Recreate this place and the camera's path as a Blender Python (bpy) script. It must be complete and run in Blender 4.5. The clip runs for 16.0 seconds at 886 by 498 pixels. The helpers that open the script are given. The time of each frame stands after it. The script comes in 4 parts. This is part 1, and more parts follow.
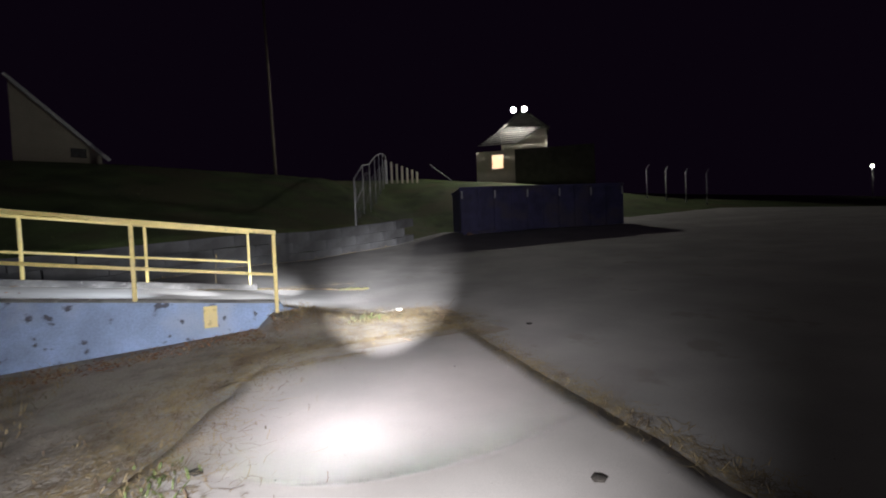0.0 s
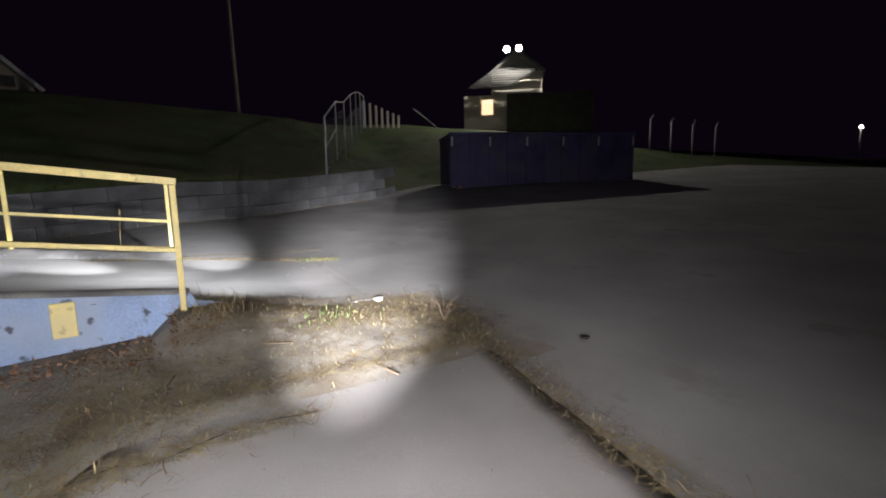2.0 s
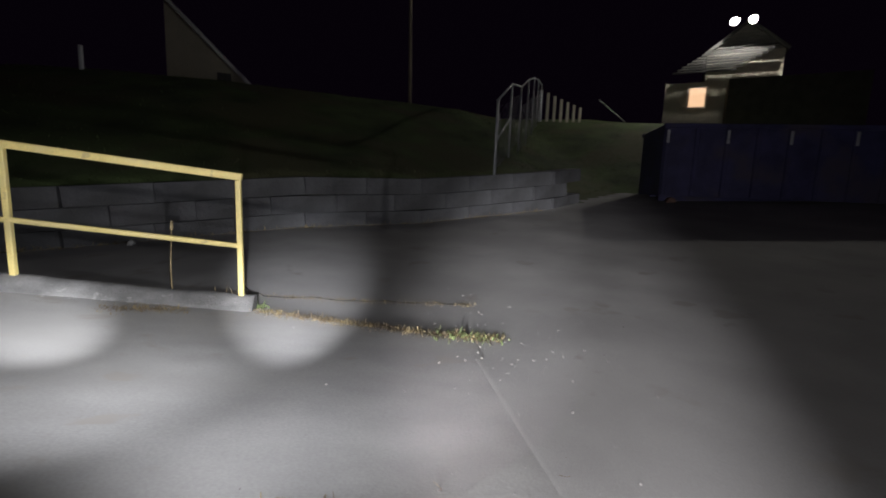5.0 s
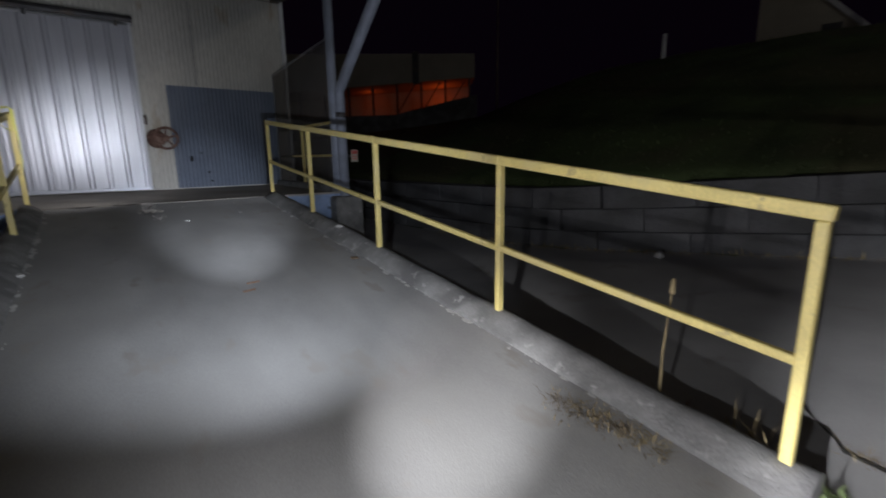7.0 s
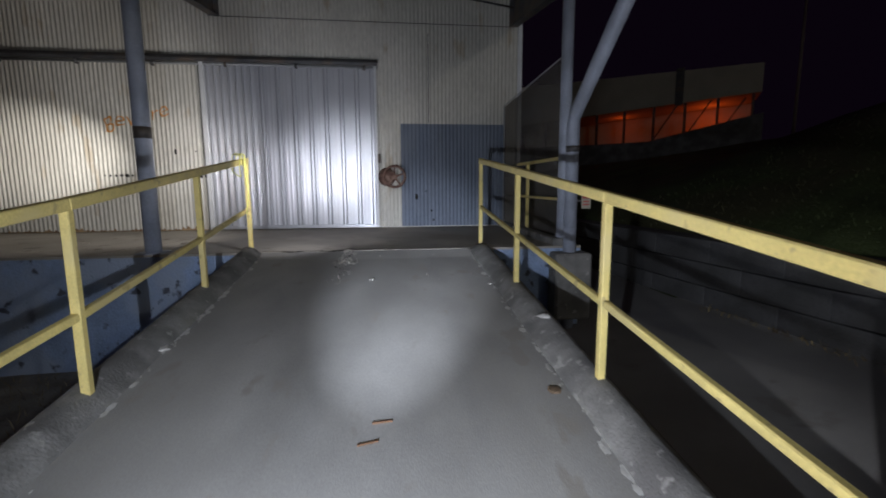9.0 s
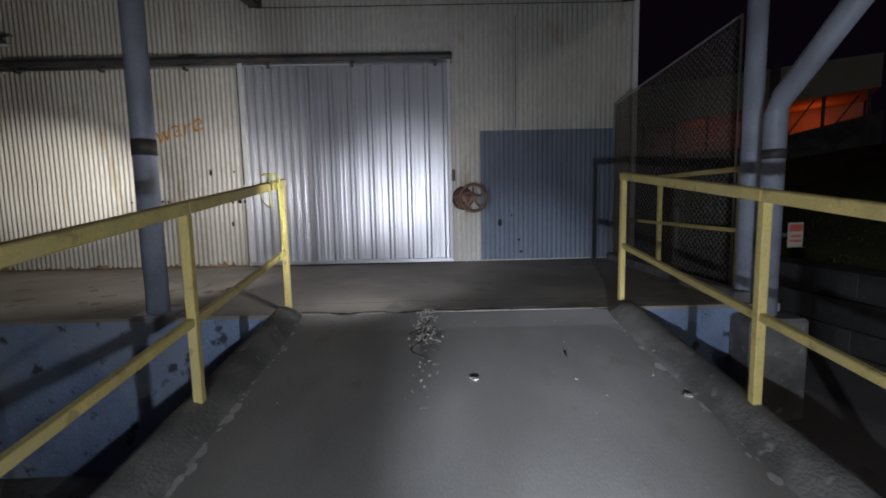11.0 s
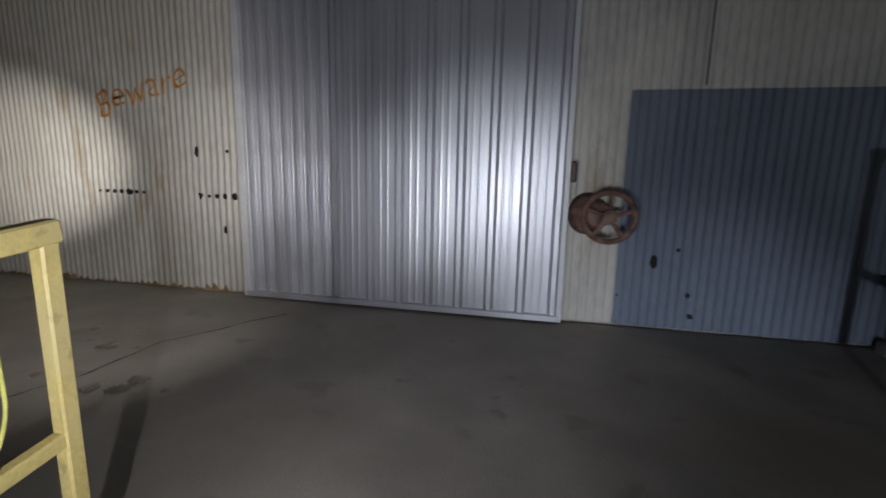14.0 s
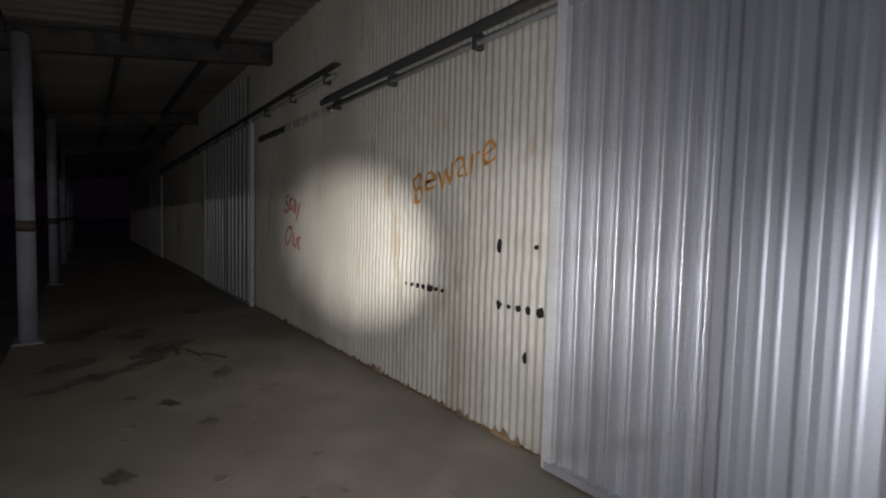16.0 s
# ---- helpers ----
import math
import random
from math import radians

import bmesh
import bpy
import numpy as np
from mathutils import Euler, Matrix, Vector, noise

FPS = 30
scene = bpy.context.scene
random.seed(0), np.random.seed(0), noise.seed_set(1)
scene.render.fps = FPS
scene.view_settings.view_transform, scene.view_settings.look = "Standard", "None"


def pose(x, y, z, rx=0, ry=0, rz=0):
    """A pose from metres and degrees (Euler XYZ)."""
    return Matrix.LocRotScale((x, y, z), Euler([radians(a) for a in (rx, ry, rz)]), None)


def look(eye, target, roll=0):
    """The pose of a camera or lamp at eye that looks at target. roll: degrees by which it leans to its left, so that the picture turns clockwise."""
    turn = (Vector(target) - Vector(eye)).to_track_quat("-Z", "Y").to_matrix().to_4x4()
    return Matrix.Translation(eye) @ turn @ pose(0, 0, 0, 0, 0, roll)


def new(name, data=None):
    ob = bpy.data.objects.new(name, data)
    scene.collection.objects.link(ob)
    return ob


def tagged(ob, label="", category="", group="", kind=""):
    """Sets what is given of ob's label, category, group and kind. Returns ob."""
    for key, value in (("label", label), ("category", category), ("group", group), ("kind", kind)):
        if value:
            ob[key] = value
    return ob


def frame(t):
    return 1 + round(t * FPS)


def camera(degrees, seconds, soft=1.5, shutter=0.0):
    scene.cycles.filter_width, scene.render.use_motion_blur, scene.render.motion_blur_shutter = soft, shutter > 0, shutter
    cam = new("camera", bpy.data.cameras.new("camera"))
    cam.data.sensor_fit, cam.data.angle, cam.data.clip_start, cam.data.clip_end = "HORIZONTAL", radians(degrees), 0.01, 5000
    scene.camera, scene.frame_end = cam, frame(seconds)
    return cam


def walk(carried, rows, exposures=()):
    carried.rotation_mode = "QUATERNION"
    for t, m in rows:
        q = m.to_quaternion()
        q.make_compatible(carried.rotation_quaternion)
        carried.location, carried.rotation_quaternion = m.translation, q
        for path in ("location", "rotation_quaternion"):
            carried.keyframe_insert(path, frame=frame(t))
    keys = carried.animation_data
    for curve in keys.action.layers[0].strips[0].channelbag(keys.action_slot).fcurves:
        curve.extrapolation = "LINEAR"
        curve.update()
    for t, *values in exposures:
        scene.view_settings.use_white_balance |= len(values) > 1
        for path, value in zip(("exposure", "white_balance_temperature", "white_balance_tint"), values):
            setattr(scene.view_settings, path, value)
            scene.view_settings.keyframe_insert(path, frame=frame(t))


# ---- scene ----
cam = camera(89.2, 16.0, 1.8, 0.25)
PATH = [
    (0, (-10.106, 0.919, 0.868), (-8.351, -0.038, 0.806), -2.4),
    (0.5, (-9.591, 0.71, 0.875), (-7.947, -0.426, 0.802), -2.9),
    (1, (-9.041, 0.394, 0.852), (-7.481, -0.845, 0.676), -1.9),
    (1.5, (-8.451, 0.168, 0.901), (-6.777, -0.9, 0.66), -0.2),
    (2, (-7.866, -0.028, 0.928), (-6.171, -1.051, 0.65), -1.0),
    (2.5, (-7.261, -0.246, 0.978), (-5.444, -1.038, 0.713), -0.9),
    (3, (-6.703, -0.372, 1.014), (-4.837, -1.062, 0.815), -0.5),
    (5.5, (-3.733, -1.058, 1.107), (-1.775, -1.193, 0.72), 3.8),
    (6, (-3.182, -0.983, 1.081), (-1.286, -0.502, 0.664), 2.5),
    (6.5, (-2.651, -0.759, 1.128), (-1.068, 0.379, 0.681), 1.1),
    (7, (-2.198, -0.491, 1.325), (-1.027, 1.078, 0.917), -0.8),
    (7.5, (-1.735, -0.146, 1.394), (-0.992, 1.678, 1.046), -1.6),
    (8, (-1.539, 0.295, 1.432), (-0.972, 2.186, 1.112), -1.3),
    (8.5, (-1.354, 0.703, 1.481), (-0.827, 2.614, 1.22), -1.8),
    (9, (-1.241, 1.123, 1.556), (-1.001, 3.089, 1.275), -0.3),
    (9.5, (-1.393, 1.595, 1.644), (-1.257, 3.577, 1.411), -0.7),
    (10, (-1.458, 2.114, 1.628), (-1.453, 4.102, 1.408), -2.0),
    (12.5, (-1.859, 4.692, 1.989), (-1.816, 6.681, 1.786), 0.0),
    (13, (-1.824, 5.219, 2.08), (-1.929, 7.192, 1.771), 1.5),
    (13.5, (-1.765, 5.58, 2.039), (-1.935, 7.547, 1.71), 2.2),
    (14, (-1.665, 6.124, 2.064), (-2.068, 8.055, 1.721), 1.3),
    (14.5, (-1.79, 6.635, 2.18), (-2.625, 8.418, 1.834), 0.9),
    (15, (-2.108, 7.026, 2.256), (-3.196, 8.683, 1.993), 0.8),
    (15.5, (-2.301, 7.455, 2.343), (-3.730, 8.837, 2.119), 1.0),
    (16, (-2.729, 7.758, 2.357), (-4.291, 9.003, 2.248), 1.4),
]
EXPOSURE = [(0, 0.5), (1, 0.5), (2, 0.45), (3, 0.35), (5.5, -0.3), (6.5, -0.35), (7, -0.45), (7.5, -0.15), (8.5, 0.25), (9.5, 0.35), (10, 0.25), (12.5, -0.05), (14, -0.35), (14.5, -0.4), (15, -0.35), (15.5, -0.2), (16, 0.05)]
walk(cam, [(t, look(eye, target, roll)) for t, eye, target, roll in PATH], EXPOSURE)

# ---- light ----
world = bpy.data.worlds.new("night_sky")
scene.world = world
world.use_nodes = True
world.node_tree.nodes["Background"].inputs[0].default_value = (0.55, 0.25, 0.75, 1)
world.node_tree.nodes["Background"].inputs[1].default_value = 0.0035


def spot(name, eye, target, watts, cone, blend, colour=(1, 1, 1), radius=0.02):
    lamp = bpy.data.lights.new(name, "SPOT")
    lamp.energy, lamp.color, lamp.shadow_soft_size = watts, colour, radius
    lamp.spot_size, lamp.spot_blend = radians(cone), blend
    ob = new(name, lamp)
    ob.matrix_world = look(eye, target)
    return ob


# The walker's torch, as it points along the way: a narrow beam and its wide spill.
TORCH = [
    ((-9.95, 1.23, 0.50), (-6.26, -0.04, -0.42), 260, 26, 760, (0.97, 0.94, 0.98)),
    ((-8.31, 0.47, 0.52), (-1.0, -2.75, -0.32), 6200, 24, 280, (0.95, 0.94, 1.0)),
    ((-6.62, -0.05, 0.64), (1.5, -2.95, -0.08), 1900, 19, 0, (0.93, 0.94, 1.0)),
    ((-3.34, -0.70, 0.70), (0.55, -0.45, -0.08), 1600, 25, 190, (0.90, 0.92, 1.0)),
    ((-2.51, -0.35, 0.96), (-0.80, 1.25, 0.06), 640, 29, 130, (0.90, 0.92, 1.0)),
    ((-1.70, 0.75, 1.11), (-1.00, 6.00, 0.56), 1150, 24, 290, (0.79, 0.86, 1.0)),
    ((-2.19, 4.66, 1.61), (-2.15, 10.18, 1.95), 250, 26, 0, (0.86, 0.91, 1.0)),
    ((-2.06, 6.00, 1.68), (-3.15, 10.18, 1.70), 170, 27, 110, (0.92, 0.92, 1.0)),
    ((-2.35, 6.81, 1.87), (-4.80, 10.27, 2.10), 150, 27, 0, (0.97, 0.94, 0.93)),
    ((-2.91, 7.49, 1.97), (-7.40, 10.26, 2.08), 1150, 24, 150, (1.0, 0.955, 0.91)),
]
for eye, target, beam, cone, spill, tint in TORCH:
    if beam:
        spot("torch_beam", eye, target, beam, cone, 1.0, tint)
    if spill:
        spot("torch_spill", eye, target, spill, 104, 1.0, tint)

LAMP = Vector((18.15, -21.85, 10.2))
spot("floodlight_glow", LAMP + Vector((-1.2, 1.0, 0.3)), (11.0, -12.0, -4.0), 1200, 176, 0.1, (1.0, 0.96, 0.88), 0.12)


# ---- materials ----
def material(name, base, rough=0.7, metal=0.0, vary=0.25, scale=4.0, fine=60.0, bump=0.15, second=None, stain=None, spread=(0.5, 0.62), per_object=0.0, stretch=None):
    """A surface with grain at a fine and a coarse scale, a second tint in clouds, and stains."""
    mat = bpy.data.materials.new(name)
    mat.use_nodes = True
    tree = mat.node_tree
    add, link = tree.nodes.new, tree.links.new
    bsdf = tree.nodes["Principled BSDF"]
    coords = add("ShaderNodeTexCoord")
    place = add("ShaderNodeMapping")
    link(coords.outputs["Object"], place.inputs[0])
    if stretch:
        place.inputs["Scale"].default_value = stretch

    def cloud(size, detail=6.0):
        n = add("ShaderNodeTexNoise")
        n.inputs["Scale"].default_value, n.inputs["Detail"].default_value = size, detail
        link(place.outputs[0], n.inputs["Vector"])
        return n.outputs["Fac"]

    def ramp(value, low, high):
        r = add("ShaderNodeMapRange")
        r.inputs[1].default_value, r.inputs[2].default_value = low, high
        link(value, r.inputs[0])
        return r.outputs[0]

    def mix(kind, factor, a, b):
        m = add("ShaderNodeMixRGB")
        m.blend_type = kind
        for socket, value in zip(m.inputs, (factor, a, b)):
            if isinstance(value, bpy.types.NodeSocket):
                link(value, socket)
            elif isinstance(value, tuple):
                socket.default_value = (*value, 1)
            else:
                socket.default_value = value
        return m.outputs[0]

    coarse, grain = cloud(scale), cloud(fine, 3.0)
    colour = mix("MIX", ramp(coarse, 0.35, 0.65), tuple(c * (1 - vary) for c in base), tuple(min(1, c * (1 + vary)) for c in base))
    colour = mix("MIX", ramp(grain, 0.3, 0.7), mix("MULTIPLY", 1.0, colour, (0.90, 0.90, 0.90)), mix("MULTIPLY", 1.0, colour, (1.07, 1.07, 1.07)))
    if second:
        colour = mix("MIX", ramp(cloud(scale * 0.45, 8.0), *spread), colour, second)
    if stain:
        colour = mix("MIX", ramp(cloud(scale * 2.3, 10.0), 0.62, 0.68), colour, stain)
    if per_object:
        info = add("ShaderNodeObjectInfo")
        value = add("ShaderNodeMapRange")
        value.inputs[3].default_value, value.inputs[4].default_value = 1 - per_object, 1 + per_object
        link(info.outputs["Random"], value.inputs[0])
        shade = add("ShaderNodeVectorMath")
        shade.operation = "SCALE"
        link(colour, shade.inputs[0])
        link(value.outputs[0], shade.inputs["Scale"])
        colour = shade.outputs[0]
    link(colour, bsdf.inputs["Base Color"])
    bsdf.inputs["Metallic"].default_value = metal
    r = add("ShaderNodeMapRange")
    r.inputs[3].default_value, r.inputs[4].default_value = max(0.05, rough - 0.12), min(1, rough + 0.12)
    link(coarse, r.inputs[0])
    link(r.outputs[0], bsdf.inputs["Roughness"])
    if bump:
        b = add("ShaderNodeBump")
        b.inputs["Strength"].default_value, b.inputs["Distance"].default_value = bump, 0.02
        both = add("ShaderNodeMath")
        link(coarse, both.inputs[0])
        link(grain, both.inputs[1])
        link(both.outputs[0], b.inputs["Height"])
        link(b.outputs[0], bsdf.inputs["Normal"])
    return mat


def glow(name, colour, strength):
    mat = bpy.data.materials.new(name)
    mat.use_nodes = True
    bsdf = mat.node_tree.nodes["Principled BSDF"]
    bsdf.inputs["Emission Color"].default_value = (*colour, 1)
    bsdf.inputs["Emission Strength"].default_value = strength
    return mat


CONCRETE = material("yard_concrete", (0.37, 0.36, 0.345), 0.87, vary=0.15, scale=0.8, fine=110, bump=0.10, second=(0.29, 0.28, 0.265), stain=(0.31, 0.295, 0.27), spread=(0.45, 0.8))
PAD = material("pad_concrete", (0.44, 0.42, 0.40), 0.85, vary=0.10, scale=1.1, fine=140, bump=0.10, second=(0.34, 0.32, 0.30), spread=(0.45, 0.8))
RAMP = material("ramp_concrete", (0.395, 0.385, 0.37), 0.85, vary=0.16, scale=1.7, fine=110, bump=0.09, second=(0.30, 0.29, 0.27), stain=(0.335, 0.315, 0.285), spread=(0.4, 0.75), stretch=(1.0, 0.5, 1.0))
DOCK = material("dock_concrete", (0.41, 0.38, 0.335), 0.72, vary=0.18, scale=1.3, fine=90, bump=0.10, second=(0.30, 0.27, 0.225), stain=(0.32, 0.295, 0.25), spread=(0.4, 0.7))
CURB = material("curb_concrete", (0.235, 0.23, 0.22), 0.9, vary=0.22, scale=5, fine=60, bump=0.35, second=(0.15, 0.145, 0.14), stain=(0.36, 0.35, 0.33))
BLUE = material("blue_paint", (0.30, 0.40, 0.60), 0.75, vary=0.16, scale=2.5, fine=40, bump=0.5, second=(0.36, 0.43, 0.56), stain=(0.09, 0.10, 0.13))
BLOCK = material("retaining_concrete", (0.145, 0.145, 0.15), 0.95, vary=0.25, scale=2.0, fine=30, bump=0.6, second=(0.10, 0.10, 0.10), per_object=0.06)
GRASS = material("hill_grass", (0.075, 0.105, 0.035), 0.95, vary=0.35, scale=0.8, fine=20, bump=1.0, second=(0.10, 0.10, 0.045))
SOIL = material("bare_soil", (0.31, 0.28, 0.235), 0.95, vary=0.35, scale=3, fine=35, bump=0.8, second=(0.38, 0.35, 0.30))
YELLOW = material("yellow_paint", (0.82, 0.67, 0.25), 0.5, vary=0.08, scale=5, fine=70, bump=0.12, second=(0.76, 0.63, 0.28), stain=(0.58, 0.46, 0.20))
GALV = material("galvanised_door", (0.58, 0.59, 0.63), 0.40, 0.5, vary=0.07, scale=1.3, fine=140, bump=0.012, second=(0.49, 0.50, 0.54), stretch=(1, 1, 0.5))
CREAM = material("cream_sheet", (0.62, 0.60, 0.545), 0.55, 0.05, vary=0.06, scale=1.6, fine=25, bump=0.04, second=(0.53, 0.505, 0.45), stain=(0.50, 0.44, 0.35), stretch=(1, 1, 0.35))
GREYPAINT = material("grey_blue_paint", (0.16, 0.19, 0.25), 0.6, vary=0.10, scale=3, fine=30, bump=0.1, second=(0.19, 0.22, 0.28), stretch=(1, 1, 0.4))
COLUMN = material("pale_blue_column", (0.42, 0.46, 0.56), 0.55, 0.1, vary=0.1, scale=4, fine=40, bump=0.1, second=(0.34, 0.37, 0.45))
DARKSTEEL = material("dark_steel", (0.10, 0.10, 0.105), 0.6, 0.4, vary=0.25, scale=5, fine=50, bump=0.15, second=(0.15, 0.12, 0.10))
ROOFSHEET = material("canopy_sheet", (0.30, 0.29, 0.27), 0.6, 0.2, vary=0.15, scale=1.0, fine=20, bump=0.1, second=(0.22, 0.20, 0.18), stretch=(1, 0.4, 1))
STAINED = material("oily_stain", (0.19, 0.17, 0.145), 0.6, vary=0.3, scale=6, fine=60, bump=0.1, second=(0.25, 0.23, 0.195))
DUST = material("dusty_ground", (0.40, 0.37, 0.32), 0.95, vary=0.2, scale=3.0, fine=70, bump=0.12, second=(0.27, 0.23, 0.18))
RUST = material("rusty_iron", (0.20, 0.115, 0.09), 0.85, 0.2, vary=0.3, scale=14, fine=90, bump=0.5, second=(0.33, 0.22, 0.175))
RUSTEDGE = material("tan_rust", (0.36, 0.25, 0.14), 0.9, vary=0.3, scale=9, fine=60, bump=0.3, second=(0.24, 0.15, 0.09))
WHITETRIM = material("white_trim", (0.72, 0.73, 0.75), 0.5, 0.1, vary=0.05, scale=6, fine=60, bump=0.05)
HOLE = material("dark_hole", (0.012, 0.011, 0.010), 0.9, vary=0.2, bump=0.0)
CRACK = material("dirty_joint", (0.045, 0.04, 0.034), 0.95, vary=0.3, scale=12, bump=0.4)
DEAD = material("dead_grass", (0.37, 0.29, 0.155), 0.9, vary=0.3, scale=9, fine=40, bump=0.0, second=(0.17, 0.125, 0.075))
LEAF = material("dead_leaves", (0.27, 0.15, 0.085), 0.85, vary=0.35, scale=8, fine=40, bump=0.0, second=(0.34, 0.24, 0.14))
GREEN = material("green_weed", (0.13, 0.17, 0.06), 0.8, vary=0.3, scale=9, bump=0.0)
SKIP = material("dumpster_steel", (0.055, 0.052, 0.13), 0.6, 0.3, vary=0.3, scale=2, fine=30, bump=0.2, second=(0.08, 0.07, 0.11))
SIDING = material("weathered_siding", (0.26, 0.25, 0.23), 0.75, vary=0.12, scale=2, fine=20, bump=0.15)
METALROOF = material("pale_metal_roof", (0.09, 0.088, 0.083), 0.6, 0.2, vary=0.15, scale=2, fine=20, bump=0.1)
ROOFDARK = material("dark_shingles", (0.06, 0.055, 0.05), 0.9, vary=0.2, scale=3, fine=20, bump=0.3)
BEIGE = material("beige_stucco", (0.46, 0.43, 0.35), 0.85, vary=0.08, scale=0.8, fine=12, bump=0.2, second=(0.40, 0.37, 0.30))
PIPE = material("fence_steel", (0.45, 0.46, 0.47), 0.5, 0.5, vary=0.1, scale=6, bump=0.05)
WOODPOLE = material("pole_wood", (0.24, 0.20, 0.16), 0.9, vary=0.25, scale=5, fine=50, bump=0.4, stretch=(1, 1, 0.15))
ROPE = material("yellow_rope", (0.74, 0.72, 0.20), 0.75, vary=0.12, scale=30, fine=200, bump=0.4)
ORANGEPAINT = material("orange_spray", (0.68, 0.31, 0.07), 0.7, vary=0.2, scale=10, bump=0.0)
REDPAINT = material("red_spray", (0.52, 0.10, 0.09), 0.7, vary=0.2, scale=10, bump=0.0)
PALE = material("pale_litter", (0.70, 0.69, 0.66), 0.7, vary=0.1, scale=20, bump=0.1)
STONE = material("gravel_stone", (0.24, 0.225, 0.21), 0.9, vary=0.3, scale=20, bump=0.3, second=(0.33, 0.31, 0.29))
BARKBROWN = material("brown_twig", (0.20, 0.14, 0.09), 0.9, vary=0.2, scale=20, bump=0.2)
CLOTH = material("shade_cloth", (0.15, 0.125, 0.10), 0.9, vary=0.2, scale=2.0, fine=120, bump=0.0, second=(0.10, 0.085, 0.07))
CLOTH.node_tree.nodes["Principled BSDF"].inputs["Alpha"].default_value = 0.42
BULB = glow("lamp_lens", (1.0, 0.97, 0.88), 60)
WARMWIN = glow("lit_window", (1.0, 0.62, 0.36), 1.1)
FARLIGHT = glow("far_lamp", (1.0, 0.95, 0.85), 12)


# ---- building blocks ----
def box(bm, centre, size, turn=None, bevel=0.0):
    m = Matrix.Translation(centre) @ (turn or Matrix()) @ Matrix.Diagonal((*size, 1))
    made = bmesh.ops.create_cube(bm, size=1, matrix=m)["verts"]
    if bevel:
        edges = list({e for v in made for e in v.link_edges})
        bmesh.ops.bevel(bm, geom=edges, offset=bevel, segments=1, affect="EDGES")
    return bm


def bar(bm, a, b, w, h, bevel=0.004):
    """A square bar from a to b, w wide across and h high."""
    a, b = Vector(a), Vector(b)
    d = b - a
    side = d.cross(Vector((0, 0, 1)))
    side = side.normalized() if side.length > 1e-4 else Vector((1, 0, 0))
    up = side.cross(d).normalized()
    turn = Matrix((side, d.normalized(), up)).transposed().to_4x4()
    return box(bm, (a + b) / 2, (w, d.length, h), turn, bevel)


def pipe(bm, points, radius, sides=10, ends=None):
    """A round pipe along the points; ends: the radius at its far end."""
    points = [Vector(p) for p in points]
    rings = []
    up = Vector((0.31, 0.17, 0.93))
    for i, p in enumerate(points):
        d = (points[min(i + 1, len(points) - 1)] - points[max(i - 1, 0)]).normalized()
        s = d.cross(up).normalized()
        t = d.cross(s)
        r = radius + ((ends if ends is not None else radius) - radius) * i / max(1, len(points) - 1)
        rings.append([bm.verts.new(p + r * (math.cos(2 * math.pi * k / sides) * s + math.sin(2 * math.pi * k / sides) * t)) for k in range(sides)])
    for a, b in zip(rings, rings[1:]):
        for k in range(sides):
            f = bm.faces.new((a[k], a[(k + 1) % sides], b[(k + 1) % sides], b[k]))
            f.smooth = True
    bm.faces.new(rings[0])
    bm.faces.new(list(reversed(rings[-1])))
    return bm


def mesh_of(name, bm, mat):
    bmesh.ops.recalc_face_normals(bm, faces=bm.faces)
    data = bpy.data.meshes.new(name)
    bm.to_mesh(data)
    bm.free()
    for m in mat if isinstance(mat, (list, tuple)) else (mat,):
        data.materials.append(m)
    return data


def part(name, bm, mat, parent, label=""):
    ob = new(name, mesh_of(name, bm, mat))
    ob.parent = parent
    return tagged(ob, label)


def thing(name, label, category, at=(0, 0, 0), group="", kind=""):
    ob = new(name)
    ob.location = at
    ob.empty_display_size = 0.1
    return tagged(ob, label, category, group, kind)


def solid(name, bm, mat, label, category, group="", kind=""):
    return tagged(new(name, mesh_of(name, bm, mat)), label, category, group, kind)


def bm_new():
    return bmesh.new()


# ---- the lie of the land ----
SLOPE, FOOT = 0.1115, -0.09
DOCK_Z, DOCK_Y, WALL_Y = 0.72, 7.03, 10.27


def ramp_z(y):
    return min(DOCK_Z, FOOT + SLOPE * y) if y > 0 else FOOT


def apron_side(y):
    return float(np.interp(y, (-2.05, -1.7, -1.0, -0.15, 0.0), (-0.65, -0.6, -0.45, -0.15, -0.08)))


def apron_z(x, y):
    """The ramp's foot, which twists down towards the pad."""
    u = min(1, max(0, (x + 3.08) / (apron_side(y) + 3.08)))
    flat = smooth(y, -2.05, -1.2)
    return (1 - flat) * (yard_z(x, y) + 0.004) + flat * apron_slab(u, y)


def apron_slab(u, y):
    return (1 - u) * max(-0.36, FOOT + 0.2 * y) + u * (FOOT + 0.06 * y)


def hill_edge(y):
    return float(np.interp(y, (-40, -17, -9.5, -6, 4, 20), (2.0, 6.4, 9.4, 6.8, 3.8, 2.6)))


def smooth(v, a, b):
    v = min(1, max(0, (v - a) / (b - a)))
    return v * v * (3 - 2 * v)


def yard_z(x, y):
    z = -0.2 + (0.0714 * min(x, 14) if x > 0 else 0.052 * max(x, -4) + 0.02 * (max(x, -14) + 4 if x < -4 else 0))
    return z - (0.072 * min(0, max(y, -25) + 2.5) if y < 0 else 0.06 * min(y, 5))


